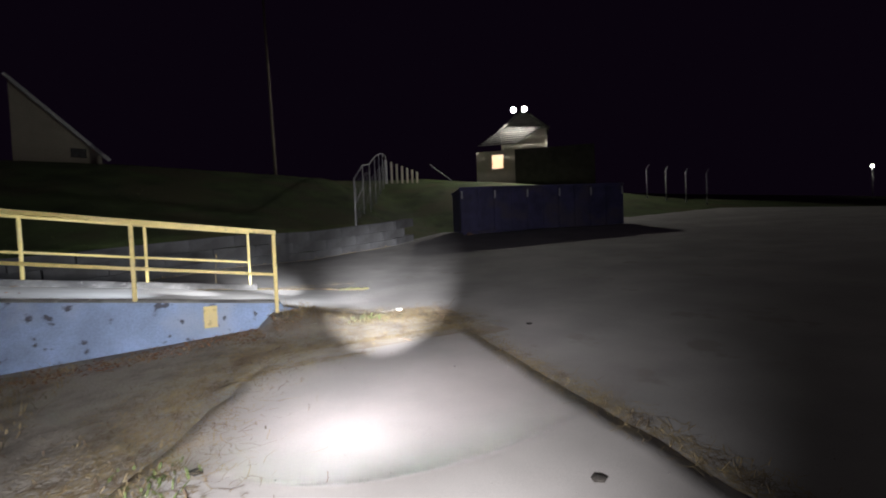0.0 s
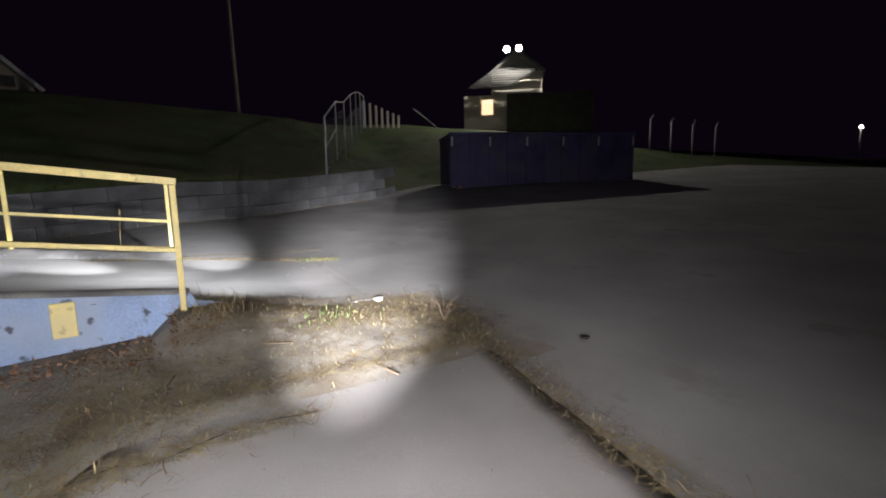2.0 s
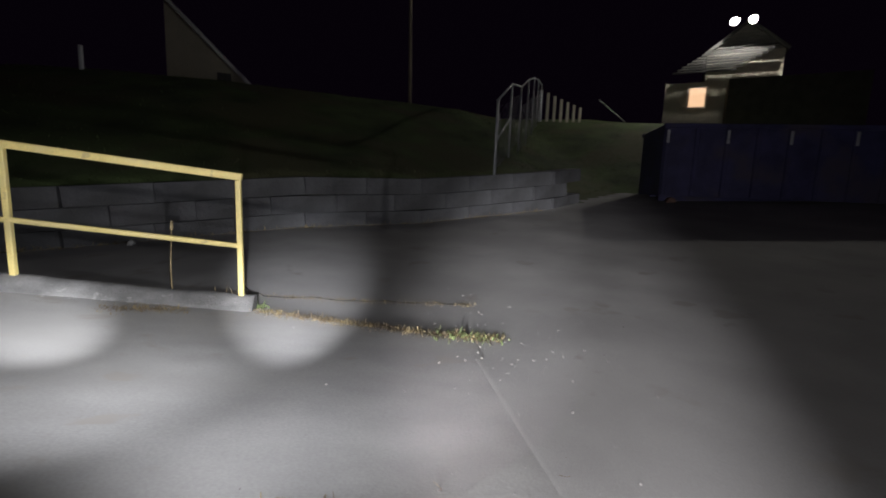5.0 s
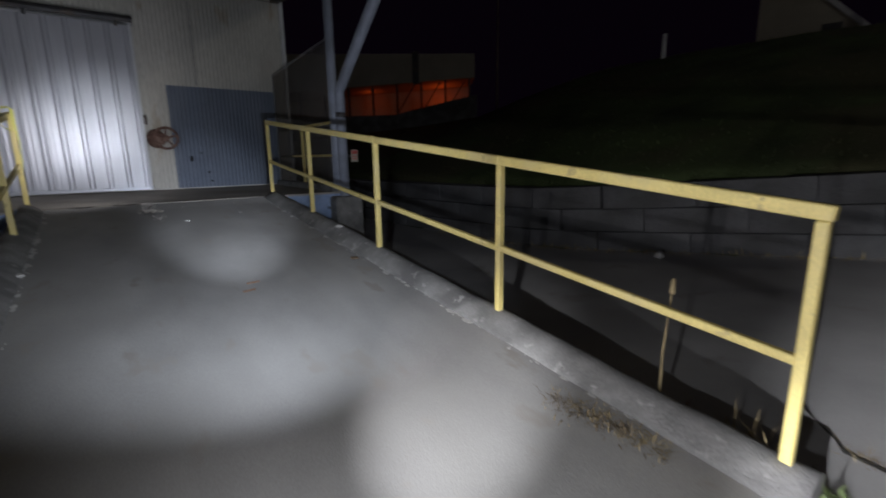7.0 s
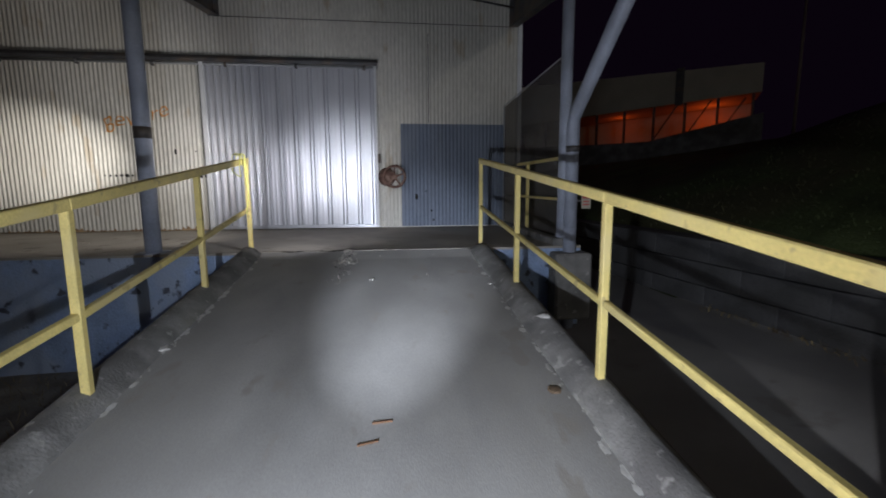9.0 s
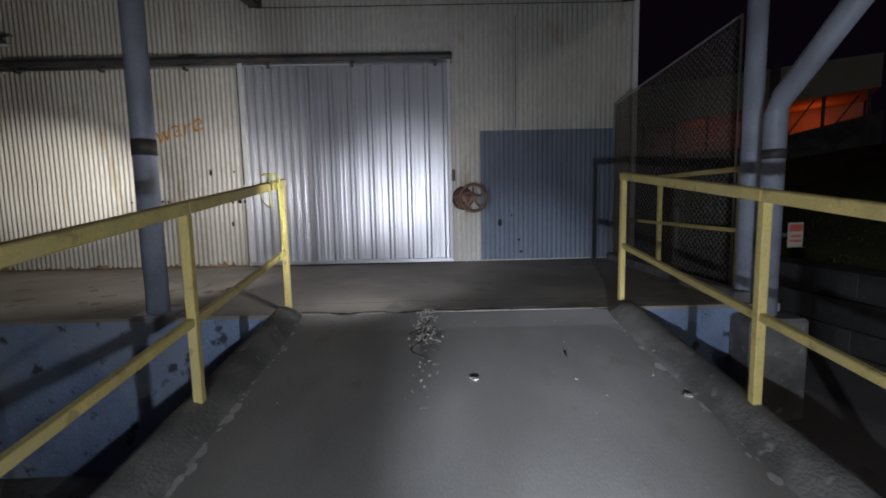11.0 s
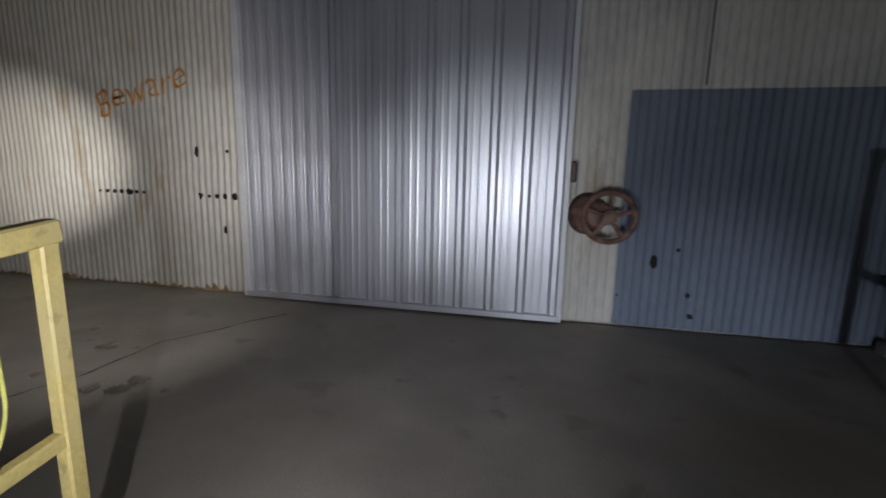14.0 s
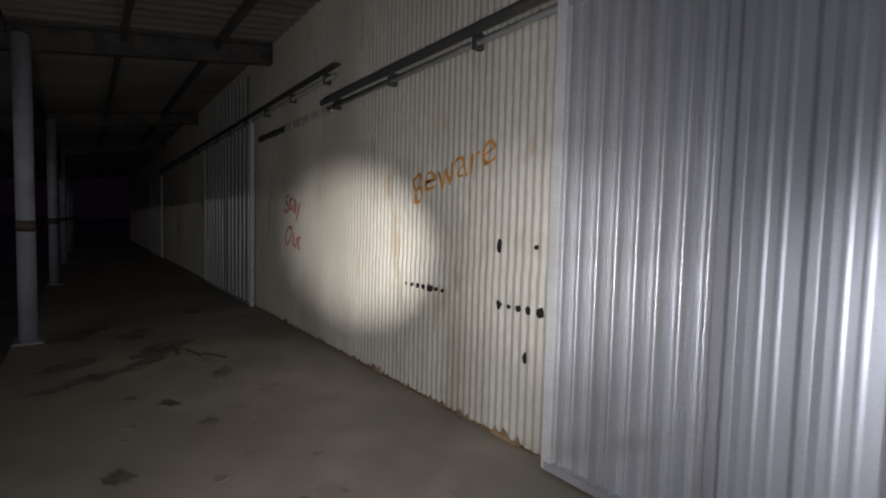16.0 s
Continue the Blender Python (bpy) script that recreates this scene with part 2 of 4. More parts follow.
def ground_z(x, y):
    z = yard_z(x, y)
    if -2.9 < x < (apron_side(y) if y < 0 else -0.05) - 0.27 and -1.75 < y < 7.2:
        z = min(z, -0.6)
    elif apron_side(y) - 0.27 <= x < apron_side(y) and -2.05 < y < 0.0:
        z = apron_z(x, y) - 0.02
    elif apron_side(y) <= x < 1.2 and -2.4 < y < 0.3:
        z = max(z, FOOT + 0.06 * min(y, 0) - 0.012 - 0.1 * max(0, x - apron_side(y)))
    if -4.3 < x < -2.9 and -1.6 < y < 0.05:
        z = max(z, max(-0.36, FOOT + 0.2 * y) + 0.03 - 0.085 * smooth(y, -0.45, 0.0) - 0.3 * max(0, -3.05 - x))
    into = x - hill_edge(y)
    if into > 0.3:
        foot = min(1.3, yard_z(hill_edge(y), y) + 0.9) if y > -6.5 else yard_z(hill_edge(y), y)
        crest = 4.75 - 1.6 * smooth(-y, 16, 36) - 1.7 * smooth(y, 9, 17)
        top = foot + (crest - foot) * (smooth(into, -4, 12.5) - 0.147) / 0.853 + 1.5 * smooth(into, 11, 23)
        z = max(z, top) + 0.05 * noise.noise((x * 0.5, y * 0.5, 0))
    else:
        z += 0.010 * noise.noise((x * 0.9, y * 0.9, 3))
    return z


def steps(*runs):
    out = []
    for a, b, d in runs:
        n = max(1, round((b - a) / d))
        out += [a + (b - a) * i / n for i in range(n)]
    return out + [runs[-1][1]]


xs = steps((-900, -100, 200), (-100, -20, 10), (-20, -11, 1.5), (-11, 1.5, 0.22), (1.5, 10, 0.3), (10, 26, 0.8), (26, 60, 4), (60, 100, 10), (100, 900, 200))
ys = steps((-900, -100, 200), (-100, -40, 10), (-40, -14, 1.6), (-14, -4, 0.5), (-4, 4, 0.22), (4, 12, 0.6), (12, 40, 3), (40, 100, 10), (100, 900, 200))
verts = [(x, y, ground_z(x, y)) for y in ys for x in xs]
nx = len(xs)
faces, slot = [], []
for j in range(len(ys) - 1):
    for i in range(nx - 1):
        faces.append((j * nx + i, j * nx + i + 1, (j + 1) * nx + i + 1, (j + 1) * nx + i))
        cx, cy = (xs[i] + xs[i + 1]) / 2, (ys[j] + ys[j + 1]) / 2
        grassy = cx > hill_edge(cy) - 0.05 or cy > 24
        earth = -13 < cx < -3.0 and cy > 0.25 + 0.33 * min(4.0, -3 - cx) + 0.2 * noise.noise((cx * 2, cy * 2, 5))
        dusty = -5.2 < cx < -3.0 and -2.7 < cy < 0.7
        slot.append(1 if grassy else 2 if earth and cy < 7.2 and not (dusty and cy < 0.2) else 3 if dusty else 0)
data = bpy.data.meshes.new("ground")
data.from_pydata(verts, [], faces)
data.polygons.foreach_set("material_index", slot)
data.polygons.foreach_set("use_smooth", [True] * len(faces))
for m in (CONCRETE, GRASS, SOIL, DUST):
    data.materials.append(m)
tagged(new("ground", data), "grey cracked concrete yard rising to a grassy hill", "ground", kind="structure")

# Worn concrete pad that the walk starts on, with an uneven outline.
def strip_mesh(name, x0, x1, ya, yb, thick, mat, label):
    """A slab between two lines in y, functions of x, that lies on the yard."""
    bm = bm_new()
    n = 60
    across = [0, 0.004] + [k / 14 for k in range(1, 14)] + [0.996, 1]
    rows = []
    for i in range(n + 1):
        x = x0 + (x1 - x0) * i / n
        a, b = ya(x), yb(x)
        rise = thick * smooth(x1 - x, 0.0, 0.9) - 0.004
        rows.append([bm.verts.new((x, a + (b - a) * k, ground_z(x, a + (b - a) * k) + (rise if 0 < k < 1 else -0.03))) for k in across])
    for p, q in zip(rows, rows[1:]):
        for k in range(len(across) - 1):
            bm.faces.new((p[k], q[k], q[k + 1], p[k + 1])).smooth = 0 < k < len(across) - 2
    return solid(name, bm, mat, label, "pavement", kind="structure")


def pad_low(x):
    return -2.32 - 0.2 * min(0, x + 4.5) + 0.05 * noise.noise((x * 2, 1, 0))


def pad_high(x):
    return 0.15 - 0.55 * max(-2.6, x + 4.6) + 0.16 * noise.noise((x * 1.6, 7, 0)) + 0.12 * noise.noise((x * 5.3, 2, 0))


strip_mesh("pavement_pad", -15, -4.7, pad_low, pad_high, 0.014, PAD, "pale worn concrete pad with weedy edges")


# ---- ramp and dock ----
def prism(profile, x0, x1):
    """A solid of a profile in y and z, drawn out along x."""
    bm = bm_new()
    a = [bm.verts.new((x0, y, z)) for y, z in profile]
    b = [bm.verts.new((x1, y, z)) for y, z in profile]
    bm.faces.new(a)
    bm.faces.new(list(reversed(b)))
    for i in range(len(a)):
        k = (i + 1) % len(a)
        bm.faces.new((a[i], b[i], b[k], a[k]))
    return bm


ramp_top = [(y, ramp_z(y)) for y in (0.0, 1, 2, 3, 4, 5, 6)] + [(6.7, ramp_z(6.7)), (7.02, 0.714)]
solid("ramp", prism([(0.0, -0.9)] + ramp_top + [(7.02, -0.9)], -2.93, -0.08), RAMP, "sloping concrete loading ramp, smooth and stained", "ramp", kind="structure")
bm = bm_new()
rows = []
for k in range(17):
    y = -2.05 + 2.05 * k / 16
    run = [-3.08 + (apron_side(y) + 3.08) * i / 24 for i in range(25)]
    rows.append([bm.verts.new((x, y, apron_z(x, y) - (0.012 if k == 0 else 0))) for x in run])
for p, q in zip(rows, rows[1:]):
    for i in range(24):
        bm.faces.new((p[i], p[i + 1], q[i + 1], q[i])).smooth = True
for top_edge in ([r[0] for r in rows], [r[-1] for r in rows], rows[0], rows[-1]):
    high = [bm.verts.new(v.co) for v in top_edge]
    low = [bm.verts.new((v.co.x, v.co.y - 0.01 * (top_edge is rows[-1]), -0.8)) for v in top_edge]
    for i in range(len(low) - 1):
        bm.faces.new((high[i], high[i + 1], low[i + 1], low[i]))
solid("ramp_foot", bm, RAMP, "concrete ramp foot twisting down to the pad", "ramp", kind="structure")
def kerb(x, inner):
    """A worn kerb with rounded shoulders and a broad mortar slope on the inner side."""
    shape = [(-0.075, -0.8), (-0.075, 0.06), (-0.058, 0.092), (-0.02, 0.106), (0.03, 0.100), (0.075, 0.084), (0.11, 0.055), (0.145, 0.028), (0.165, 0.008), (0.18, -0.03)]
    bm = bm_new()
    rows = []
    for i in range(72):
        y = -0.12 + 7.12 * i / 71
        foot = ramp_z(y) if y > 0 else FOOT
        chip = 0.022 * max(0.0, noise.noise((y * 3.1, x, 4)) - 0.15)
        rows.append([bm.verts.new((x + inner * (s + 0.006 * noise.noise((y * 4, s * 9, x))), y, foot + h - (chip if h > 0.05 else 0) + (0.010 * noise.noise((y * 2.1, s * 6, x)) if h > 0 else 0))) for s, h in shape])
    for p, q in zip(rows, rows[1:]):
        for k in range(len(shape) - 1):
            bm.faces.new((p[k], q[k], q[k + 1], p[k + 1])).smooth = k > 0
    bm.faces.new(rows[0])
    bm.faces.new(list(reversed(rows[-1])))
    return solid("kerb", bm, CURB, "weathered grey concrete kerb along the ramp edge", "kerb", "ramp kerbs", "structure")


kerb(-3.0, 1)
kerb(0.0, -1)
bm = prism([(-1.35, -0.9), (-1.35, -0.36), (-0.8, -0.25), (-0.16, -0.10), (-0.12, -0.02)] + [(y, ramp_z(y) + 0.06) for y in (0.0, 1.4, 2.8, 4.2, 5.6, 7.0)] + [(7.0, -0.9)], -3.095, -3.078)
solid("wall_ramp_side", bm, BLUE, "blue painted ramp side with flaking patches", "wall", kind="structure")
bm = prism([(-0.1, -0.9)] + [(y, ramp_z(y) + 0.06) for y in (0.0, 1.4, 2.8, 4.2, 5.6, 7.0)] + [(7.0, -0.9)], 0.078, 0.095)
solid("wall_ramp_far_side", bm, CURB, "bare concrete ramp side", "wall", kind="structure")

bm = bm_new()
box(bm, (-21.85, 8.645, -0.14), (46.5, 3.25, 1.72))
solid("floor", bm, DOCK, "dusty stained concrete loading dock floor", "floor", kind="structure")
bm = bm_new()
box(bm, (-24.1, 7.03, -0.16), (42.0, 0.04, 1.70))
solid("wall_dock_face", bm, BLUE, "blue painted dock face with dark chipped spots", "wall", kind="structure")
bm = bm_new()
box(bm, (0.74, 7.03, -0.16), (1.3, 0.04, 1.70))
solid("wall_dock_face_end", bm, BLUE, "blue painted dock face by the ramp", "wall", kind="structure")


# ---- railings ----
RH = 1.12
def railing(x, ys_, label, post, drop=0.02, sink=0.0, shift=0.0):
    rail = thing("railing", label, "railing", (x, 0, 0), "ramp railings")
    base = [ramp_z(y) + 0.09 - sink * (1 - y / 7.1) for y in ys_]
    off = [shift * float(np.interp(y, (0, 3.7, 5.5, 7.1), (0, 1.36, 1.18, 1.0))) for y in ys_]
    high, mid = post + 0.016, post - 0.008
    run = list(zip(off, ys_, base))
    for o, y, z in run:
        part("post", bar(bm_new(), (o, y, z - drop), (o, y, z + RH - high + 0.003), post, post, 0.006), YELLOW, rail)
    for p, q in zip(run, run[1:]):
        first, last = p is run[0], q is run[-1]
        up = RH - high / 2
        part("top_rail", bar(bm_new(), (p[0], p[1] - 0.035 * first, p[2] + up), (q[0], q[1] + 0.035 * last, q[2] + up), post + 0.006, high, 0.007), YELLOW, rail)
        part("mid_rail", bar(bm_new(), (p[0], p[1] + 0.02, p[2] + 0.475), (q[0], q[1] - 0.02, q[2] + 0.475), mid, mid + 0.004, 0.006), YELLOW, rail)
    return rail


railing(0.0, [0.0, 1.78, 3.55, 5.35, 7.08], "yellow painted steel railing on the far ramp kerb", 0.048)
railing(-3.13, [-0.06, 1.67, 3.74, 5.51, 7.09], "yellow painted steel railing with rope at its end", 0.051, 0.26, 0.08, 0.14)
end = thing("railing", "yellow steel guard rail at the dock end", "railing", (1.22, 0, 0), "ramp railings")
for name, h, w in (("top_rail", 1.93, 0.05), ("mid_rail", 1.35, 0.04)):
    bm = bm_new()
    bar(bm, (0, 7.3, h), (0, WALL_Y - 0.03, h), w, w)
    part(name, bm, YELLOW, end)
for y in (7.35, 8.9):
    bm = bm_new()
    bar(bm, (0, y, DOCK_Z - 0.01), (0, y, 1.95), 0.05, 0.05)
    part("post", bm, YELLOW, end)

# ---- warehouse ----
def corrugated(x0, x1, y, z0, z1, pitch, depth, back=0.08, per=6, shape=None):
    """A sheet with upright waves, closed behind."""
    bm = bm_new()
    n = max(2, round((x1 - x0) / pitch * per))
    cols = []
    for i in range(n + 1):
        x = x0 + (x1 - x0) * i / n
        phase = (x / pitch) % 1.0
        d = shape(phase) if shape else 0.5 + 0.5 * math.cos(2 * math.pi * phase)
        cols.append([bm.verts.new((x, y - depth * d, z)) for z in (z0, z1)])
    for a, b in zip(cols, cols[1:]):
        f = bm.faces.new((a[0], b[0], b[1], a[1]))
        f.smooth = shape is None
    return bm


WALL_TOP = 5.7
bm = corrugated(-42, 1.40, WALL_Y, 1.99, WALL_TOP, 0.0755, 0.018)
solid("wall_warehouse", bm, CREAM, "cream corrugated steel warehouse wall, scuffed", "wall", kind="structure")
bm = corrugated(-42, -0.955, WALL_Y - 0.008, DOCK_Z + 0.02, 2.01, 0.0755, 0.018)
solid("wall_warehouse_lower", bm, CREAM, "cream corrugated wall sheets with rusty lower edge", "wall", kind="structure")
bm = corrugated(-0.955, 1.17, WALL_Y - 0.010, DOCK_Z + 0.02, 2.76, 0.0755, 0.018)
solid("wall_patch", bm, GREYPAINT, "grey blue painted patch of corrugated wall", "wall", kind="structure")
bm = corrugated(1.17, 1.40, WALL_Y - 0.009, DOCK_Z + 0.02, 2.01, 0.0755, 0.018)
solid("wall_end_strip", bm, CREAM, "cream corrugated strip at the corner", "wall", kind="structure")
bm = bm_new()
box(bm, (-20.3, WALL_Y + 0.14, 2.7), (43.4, 0.2, 6.2))
box(bm, (1.30, 20.4, 2.7), (0.2, 20.2, 6.2))
solid("wall_warehouse_core", bm, CREAM, "cream warehouse wall body", "wall", kind="structure")
bm = bm_new()
box(bm, (1.43, WALL_Y - 0.02, 3.2), (0.08, 0.09, 5.0), None, 0.006)
solid("trim_corner", bm, WHITETRIM, "white corner flashing strip", "trim", kind="structure")


def rib(phase):
    """Ribbed panel: one broad rib and one small one in each width."""
    def bump_(a, b, h, e=0.02):
        if phase < a - e or phase > b + e:
            return 0
        return h * min(1, (phase - a + e) / e, (b + e - phase) / e)
    return max(bump_(0.14, 0.28, 1.0, 0.09), bump_(0.52, 0.56, 0.06, 0.04), bump_(0.76, 0.80, 0.06, 0.04))


def sliding_door(x0, x1, z1, label, y, fine=0.0):
    door = thing("sliding_door", label, "door", ((x0 + x1) / 2, y, DOCK_Z))
    half, h = (x1 - x0) / 2, z1 - DOCK_Z
    bm = corrugated(-half + 0.04 + fine, half - 0.02, 0, 0.07, h, 0.29, 0.036, per=44, shape=rib)
    if fine:
        part("side_panel", corrugated(-half + 0.04, -half + 0.04 + fine, -0.002, 0.07, h, 0.125, 0.042, per=24, shape=rib), GALV, door, "closely ribbed steel sheet")
    box(bm, (0, 0.03, h / 2 + 0.03), (2 * half - 0.06, 0.03, h - 0.08))
    part("panel", bm, GALV, door, "galvanised ribbed steel panel")
    for name, c, s in (("edge_strip", (-half + 0.01, -0.012, h / 2 + 0.02), (0.075, 0.075, h)), ("edge_strip", (half + 0.0, -0.012, h / 2 + 0.02), (0.045, 0.075, h)), ("bottom_strip", (0, -0.02, 0.05), (2 * half, 0.07, 0.055))):
        bm = bm_new()
        box(bm, c, s, None, 0.004)
        part(name, bm, WHITETRIM if "edge" in name else GALV, door)
    return door


sliding_door(-4.57, -1.43, 3.80, "galvanised ribbed sliding door, closed", WALL_Y - 0.09, 0.92)
sliding_door(-15.5, -11.43, 4.16, "galvanised ribbed sliding door further along the dock", WALL_Y - 0.09)
sliding_door(-27.5, -23.9, 4.0, "galvanised sliding door deep in the dark dock", WALL_Y - 0.09)


bm = corrugated(-14.6, -11.9, WALL_Y - 0.03, 4.36, 5.12, 0.29, 0.036, per=44, shape=rib)
solid("wall_metal_panel", bm, GALV, "ribbed galvanised panel above the far door", "wall", kind="structure")


def door_track(x0, x1, z, label):
    track = thing("door_track", label, "door track", ((x0 + x1) / 2, WALL_Y - 0.11, z), "door tracks")
    half = (x1 - x0) / 2
    bm = prism([(-0.09, -0.055), (-0.10, 0.0), (-0.03, 0.07), (0.05, 0.085), (0.085, 0.085), (0.085, 0.07), (0.04, 0.07), (-0.03, 0.05), (-0.085, -0.005), (-0.075, -0.055)], -half, half)
    part("hood", bm, DARKSTEEL, track)
    bm = bm_new()
    pipe(bm, [(-half + 0.02, 0.0, -0.075), (half, 0.0, -0.075)], 0.024, 8)
    part("rail", bm, PIPE, track)
    n = max(2, int(2 * half / 1.1))
    for i in range(n):
        bm = bm_new()
        box(bm, (-half + 0.25 + (2 * half - 0.5) * i / (n - 1), 0.02, -0.06), (0.05, 0.09, 0.12), None, 0.005)
        part("bracket", bm, DARKSTEEL, track)
    return track


door_track(-8.15, -1.38, 3.845, "dark steel sliding door track above the door")
door_track(-24, -7.95, 4.21, "dark steel sliding door track over worn sheets")
header = thing("header_board", "broken rusty header strip on cream wall", "board", (-9.6, WALL_Y - 0.05, 3.78))
for i in range(9):
    part("piece", box(bm_new(), (-1.4 + i * 0.34, 0, 0.01 * random.random()), (0.30, 0.05, 0.07 + 0.03 * random.random()), None, 0.006), DARKSTEEL if i < 4 else CREAM, header)

# ---- canopy ----
CAN_Y, CAN_Z, CAN_WALL = 4.6, 4.33, 5.31
def can_z(y):
    return CAN_WALL + (CAN_Z - CAN_WALL) * (WALL_Y - y) / (WALL_Y - CAN_Y)


bm = bm_new()
rows = []
for i in range(700):
    x = -42 + (1.8 + 42) * i / 699
    d = 0.02 * math.cos(2 * math.pi * x / 0.25)
    rows.append([bm.verts.new((x, y, can_z(y) + h + d)) for h in (0.0, 0.03) for y in (CAN_Y, WALL_Y + 0.04)])
for a, b in zip(rows, rows[1:]):
    bm.faces.new((a[0], a[1], b[1], b[0]))
    bm.faces.new((a[2], b[2], b[3], a[3]))
    bm.faces.new((a[0], b[0], b[2], a[2]))
solid("ceiling", bm, ROOFSHEET, "dim corrugated canopy roof over the dock", "ceiling", kind="structure")
bm = bm_new()
box(bm, (-20.1, CAN_Y - 0.02, CAN_Z - 0.02), (43.8, 0.04, 0.22), None, 0.005)
solid("trim_fascia", bm, DARKSTEEL, "dark canopy fascia", "trim", kind="structure")
BAYS = [1.30, -4.30, -10.55, -16.8, -23.0, -29.2, -35.4]
for x in BAYS:
    deep, shallow = (0.62, 0.40) if x > -5 else (0.30, 0.30)
    front, rear = can_z(CAN_Y) - 0.05, can_z(WALL_Y) - 0.05
    bm = prism([(CAN_Y + 0.05, front), (WALL_Y - 0.05, rear), (WALL_Y - 0.05, rear - deep), (CAN_Y + 0.05, front - shallow)], x - 0.012, x + 0.012)
    bar(bm, (x, CAN_Y + 0.05, front), (x, WALL_Y - 0.05, rear), 0.16, 0.03, 0.003)
    bar(bm, (x, CAN_Y + 0.05, front - shallow), (x, WALL_Y - 0.05, rear - deep), 0.16, 0.03, 0.003)
    box(bm, (x, WALL_Y - 0.06, rear - deep / 2), (0.2, 0.02, deep + 0.04))
    solid("roof_beam", bm, DARKSTEEL, "dark steel beam under the canopy", "beam", "canopy beams")
for x0, x1, z1 in ((-4.28, -2.5, 5.22), (1.28, -0.6, 5.22)):
    bm = pipe(bm_new(), [(x0, WALL_Y - 0.12, 4.95), (x1, WALL_Y - 0.12, z1)], 0.018, 8)
    solid("brace_rod", bm, DARKSTEEL, "thin dark brace rod between beam and wall", "brace", "canopy braces")
bm = bm_new()
box(bm, (-1.5, WALL_Y - 0.021, 4.63), (5.6, 0.008, 0.012))
box(bm, (-0.40, WALL_Y - 0.021, 3.62), (0.012, 0.008, 1.66))
solid("trim_sheet_laps", bm, DARKSTEEL, "dark lap lines between wall sheets", "trim", kind="structure")
for y in (4.9, 6.0, 7.0, 8.2, 9.4):
    bm = bm_new()
    bar(bm, (-42, y, can_z(y) - 0.10), (1.75, y, can_z(y) - 0.10), 0.06, 0.14, 0.003)
    solid("purlin", bm, DARKSTEEL, "dark steel purlin under the canopy", "beam", "canopy purlins")
for x in BAYS[1:]:
    col = thing("column", "pale blue steel pipe column with dark band", "column", (x + 0.1, 7.17, DOCK_Z), "dock columns")
    bm = bm_new()
    pipe(bm, [(0, 0, 0), (0, 0, can_z(7.17) - DOCK_Z - 0.2)], 0.095, 16)
    part("shaft", bm, COLUMN, col)
    bm = bm_new()
    pipe(bm, [(0, 0, 1.42), (0, 0, 1.56)], 0.099, 16)
    part("band", bm, DARKSTEEL, col, "dark painted band")
    bm = bm_new()
    box(bm, (0, 0, 0.01), (0.3, 0.3, 0.02), None, 0.003)
    part("base_plate", bm, COLUMN, col)
col = thing("column", "pale blue bent pipe prop beside the ramp", "column", (1.2, 6.93, 0), "dock columns")
bm = bm_new()
pipe(bm, [(0, 0, ground_z(1.2, 6.93) - 0.05), (0, 0, 2.36), (0, -0.06, 2.47), (0, -2.05, 4.06)], 0.085, 14)
part("shaft", bm, COLUMN, col)
bm = bm_new()
pipe(bm, [(0, 0, 1.98), (0, 0, 2.06)], 0.089, 14)
part("band", bm, DARKSTEEL, col, "dark painted band")
bm = bm_new()
pipe(bm, [(0, 0.28, ground_z(1.2, 7.2) - 0.05), (0, 0.28, 4.55)], 0.08, 14)
part("rear_post", bm, COLUMN, col)
bm = bm_new()
box(bm, (0, 0.1, 0.2), (0.5, 0.6, 0.9), None, 0.03)
part("footing", bm, CURB, col, "concrete footing")

sign = thing("warning_sign", "small dirty white sign with red bars by the column", "sign", (1.40, 6.90, 1.34))
part("plate", box(bm_new(), (0, 0, 0), (0.13, 0.012, 0.21), None, 0.003), BEIGE, sign)
for h, w, tall in ((0.06, 0.11, 0.06), (-0.01, 0.09, 0.018), (-0.05, 0.10, 0.018)):
    part("bar", box(bm_new(), (0, -0.008, h), (w, 0.004, tall)), REDPAINT, sign, "red printed bar")
part("bracket", box(bm_new(), (-0.11, 0.015, 0.0), (0.22, 0.012, 0.03), None, 0.002), DARKSTEEL, sign)

# Wire screen at the dock's end.
screen = thing("wire_screen", "dusty wire mesh screen at the dock end", "screen")
SA, SB = Vector((1.12, WALL_Y - 0.07, 0)), Vector((1.36, 7.66, 0))


def on_screen(u, z):
    p = SA.lerp(SB, u)
    return (p.x, p.y, z)


part("frame", pipe(bm_new(), [on_screen(0, 0.72), on_screen(0, 3.12), on_screen(1, 3.42), on_screen(1, 0.72)], 0.016, 6), PIPE, screen)
bm = bm_new()
LONG = (SB - SA).length
for k in range(-34, 36):
    for slope in (1, -1):
        line = []
        for i in range(60):
            u = i / 59
            z = 2.0 + slope * (u * LONG - LONG / 2) + k * 0.075
            if 0.76 <= z <= 3.12 + 0.3 * u:
                line.append(on_screen(u, z))
        if len(line) > 2:
            pipe(bm, [line[0], line[-1]], 0.0013, 3)
tagged(part("mesh", bm, PIPE, screen, "diamond wire mesh"), kind="stuff")
bm = bm_new()
cloth = [[bm.verts.new(Vector(on_screen(u / 12, 0.74 + (2.36 + 0.3 * u / 12) * v / 10)) + Vector((side + 0.012 * noise.noise((u * 0.7, v * 0.6, 2)), 0, 0))) for v in range(11) for side in (0.012, 0.015)] for u in range(13)]
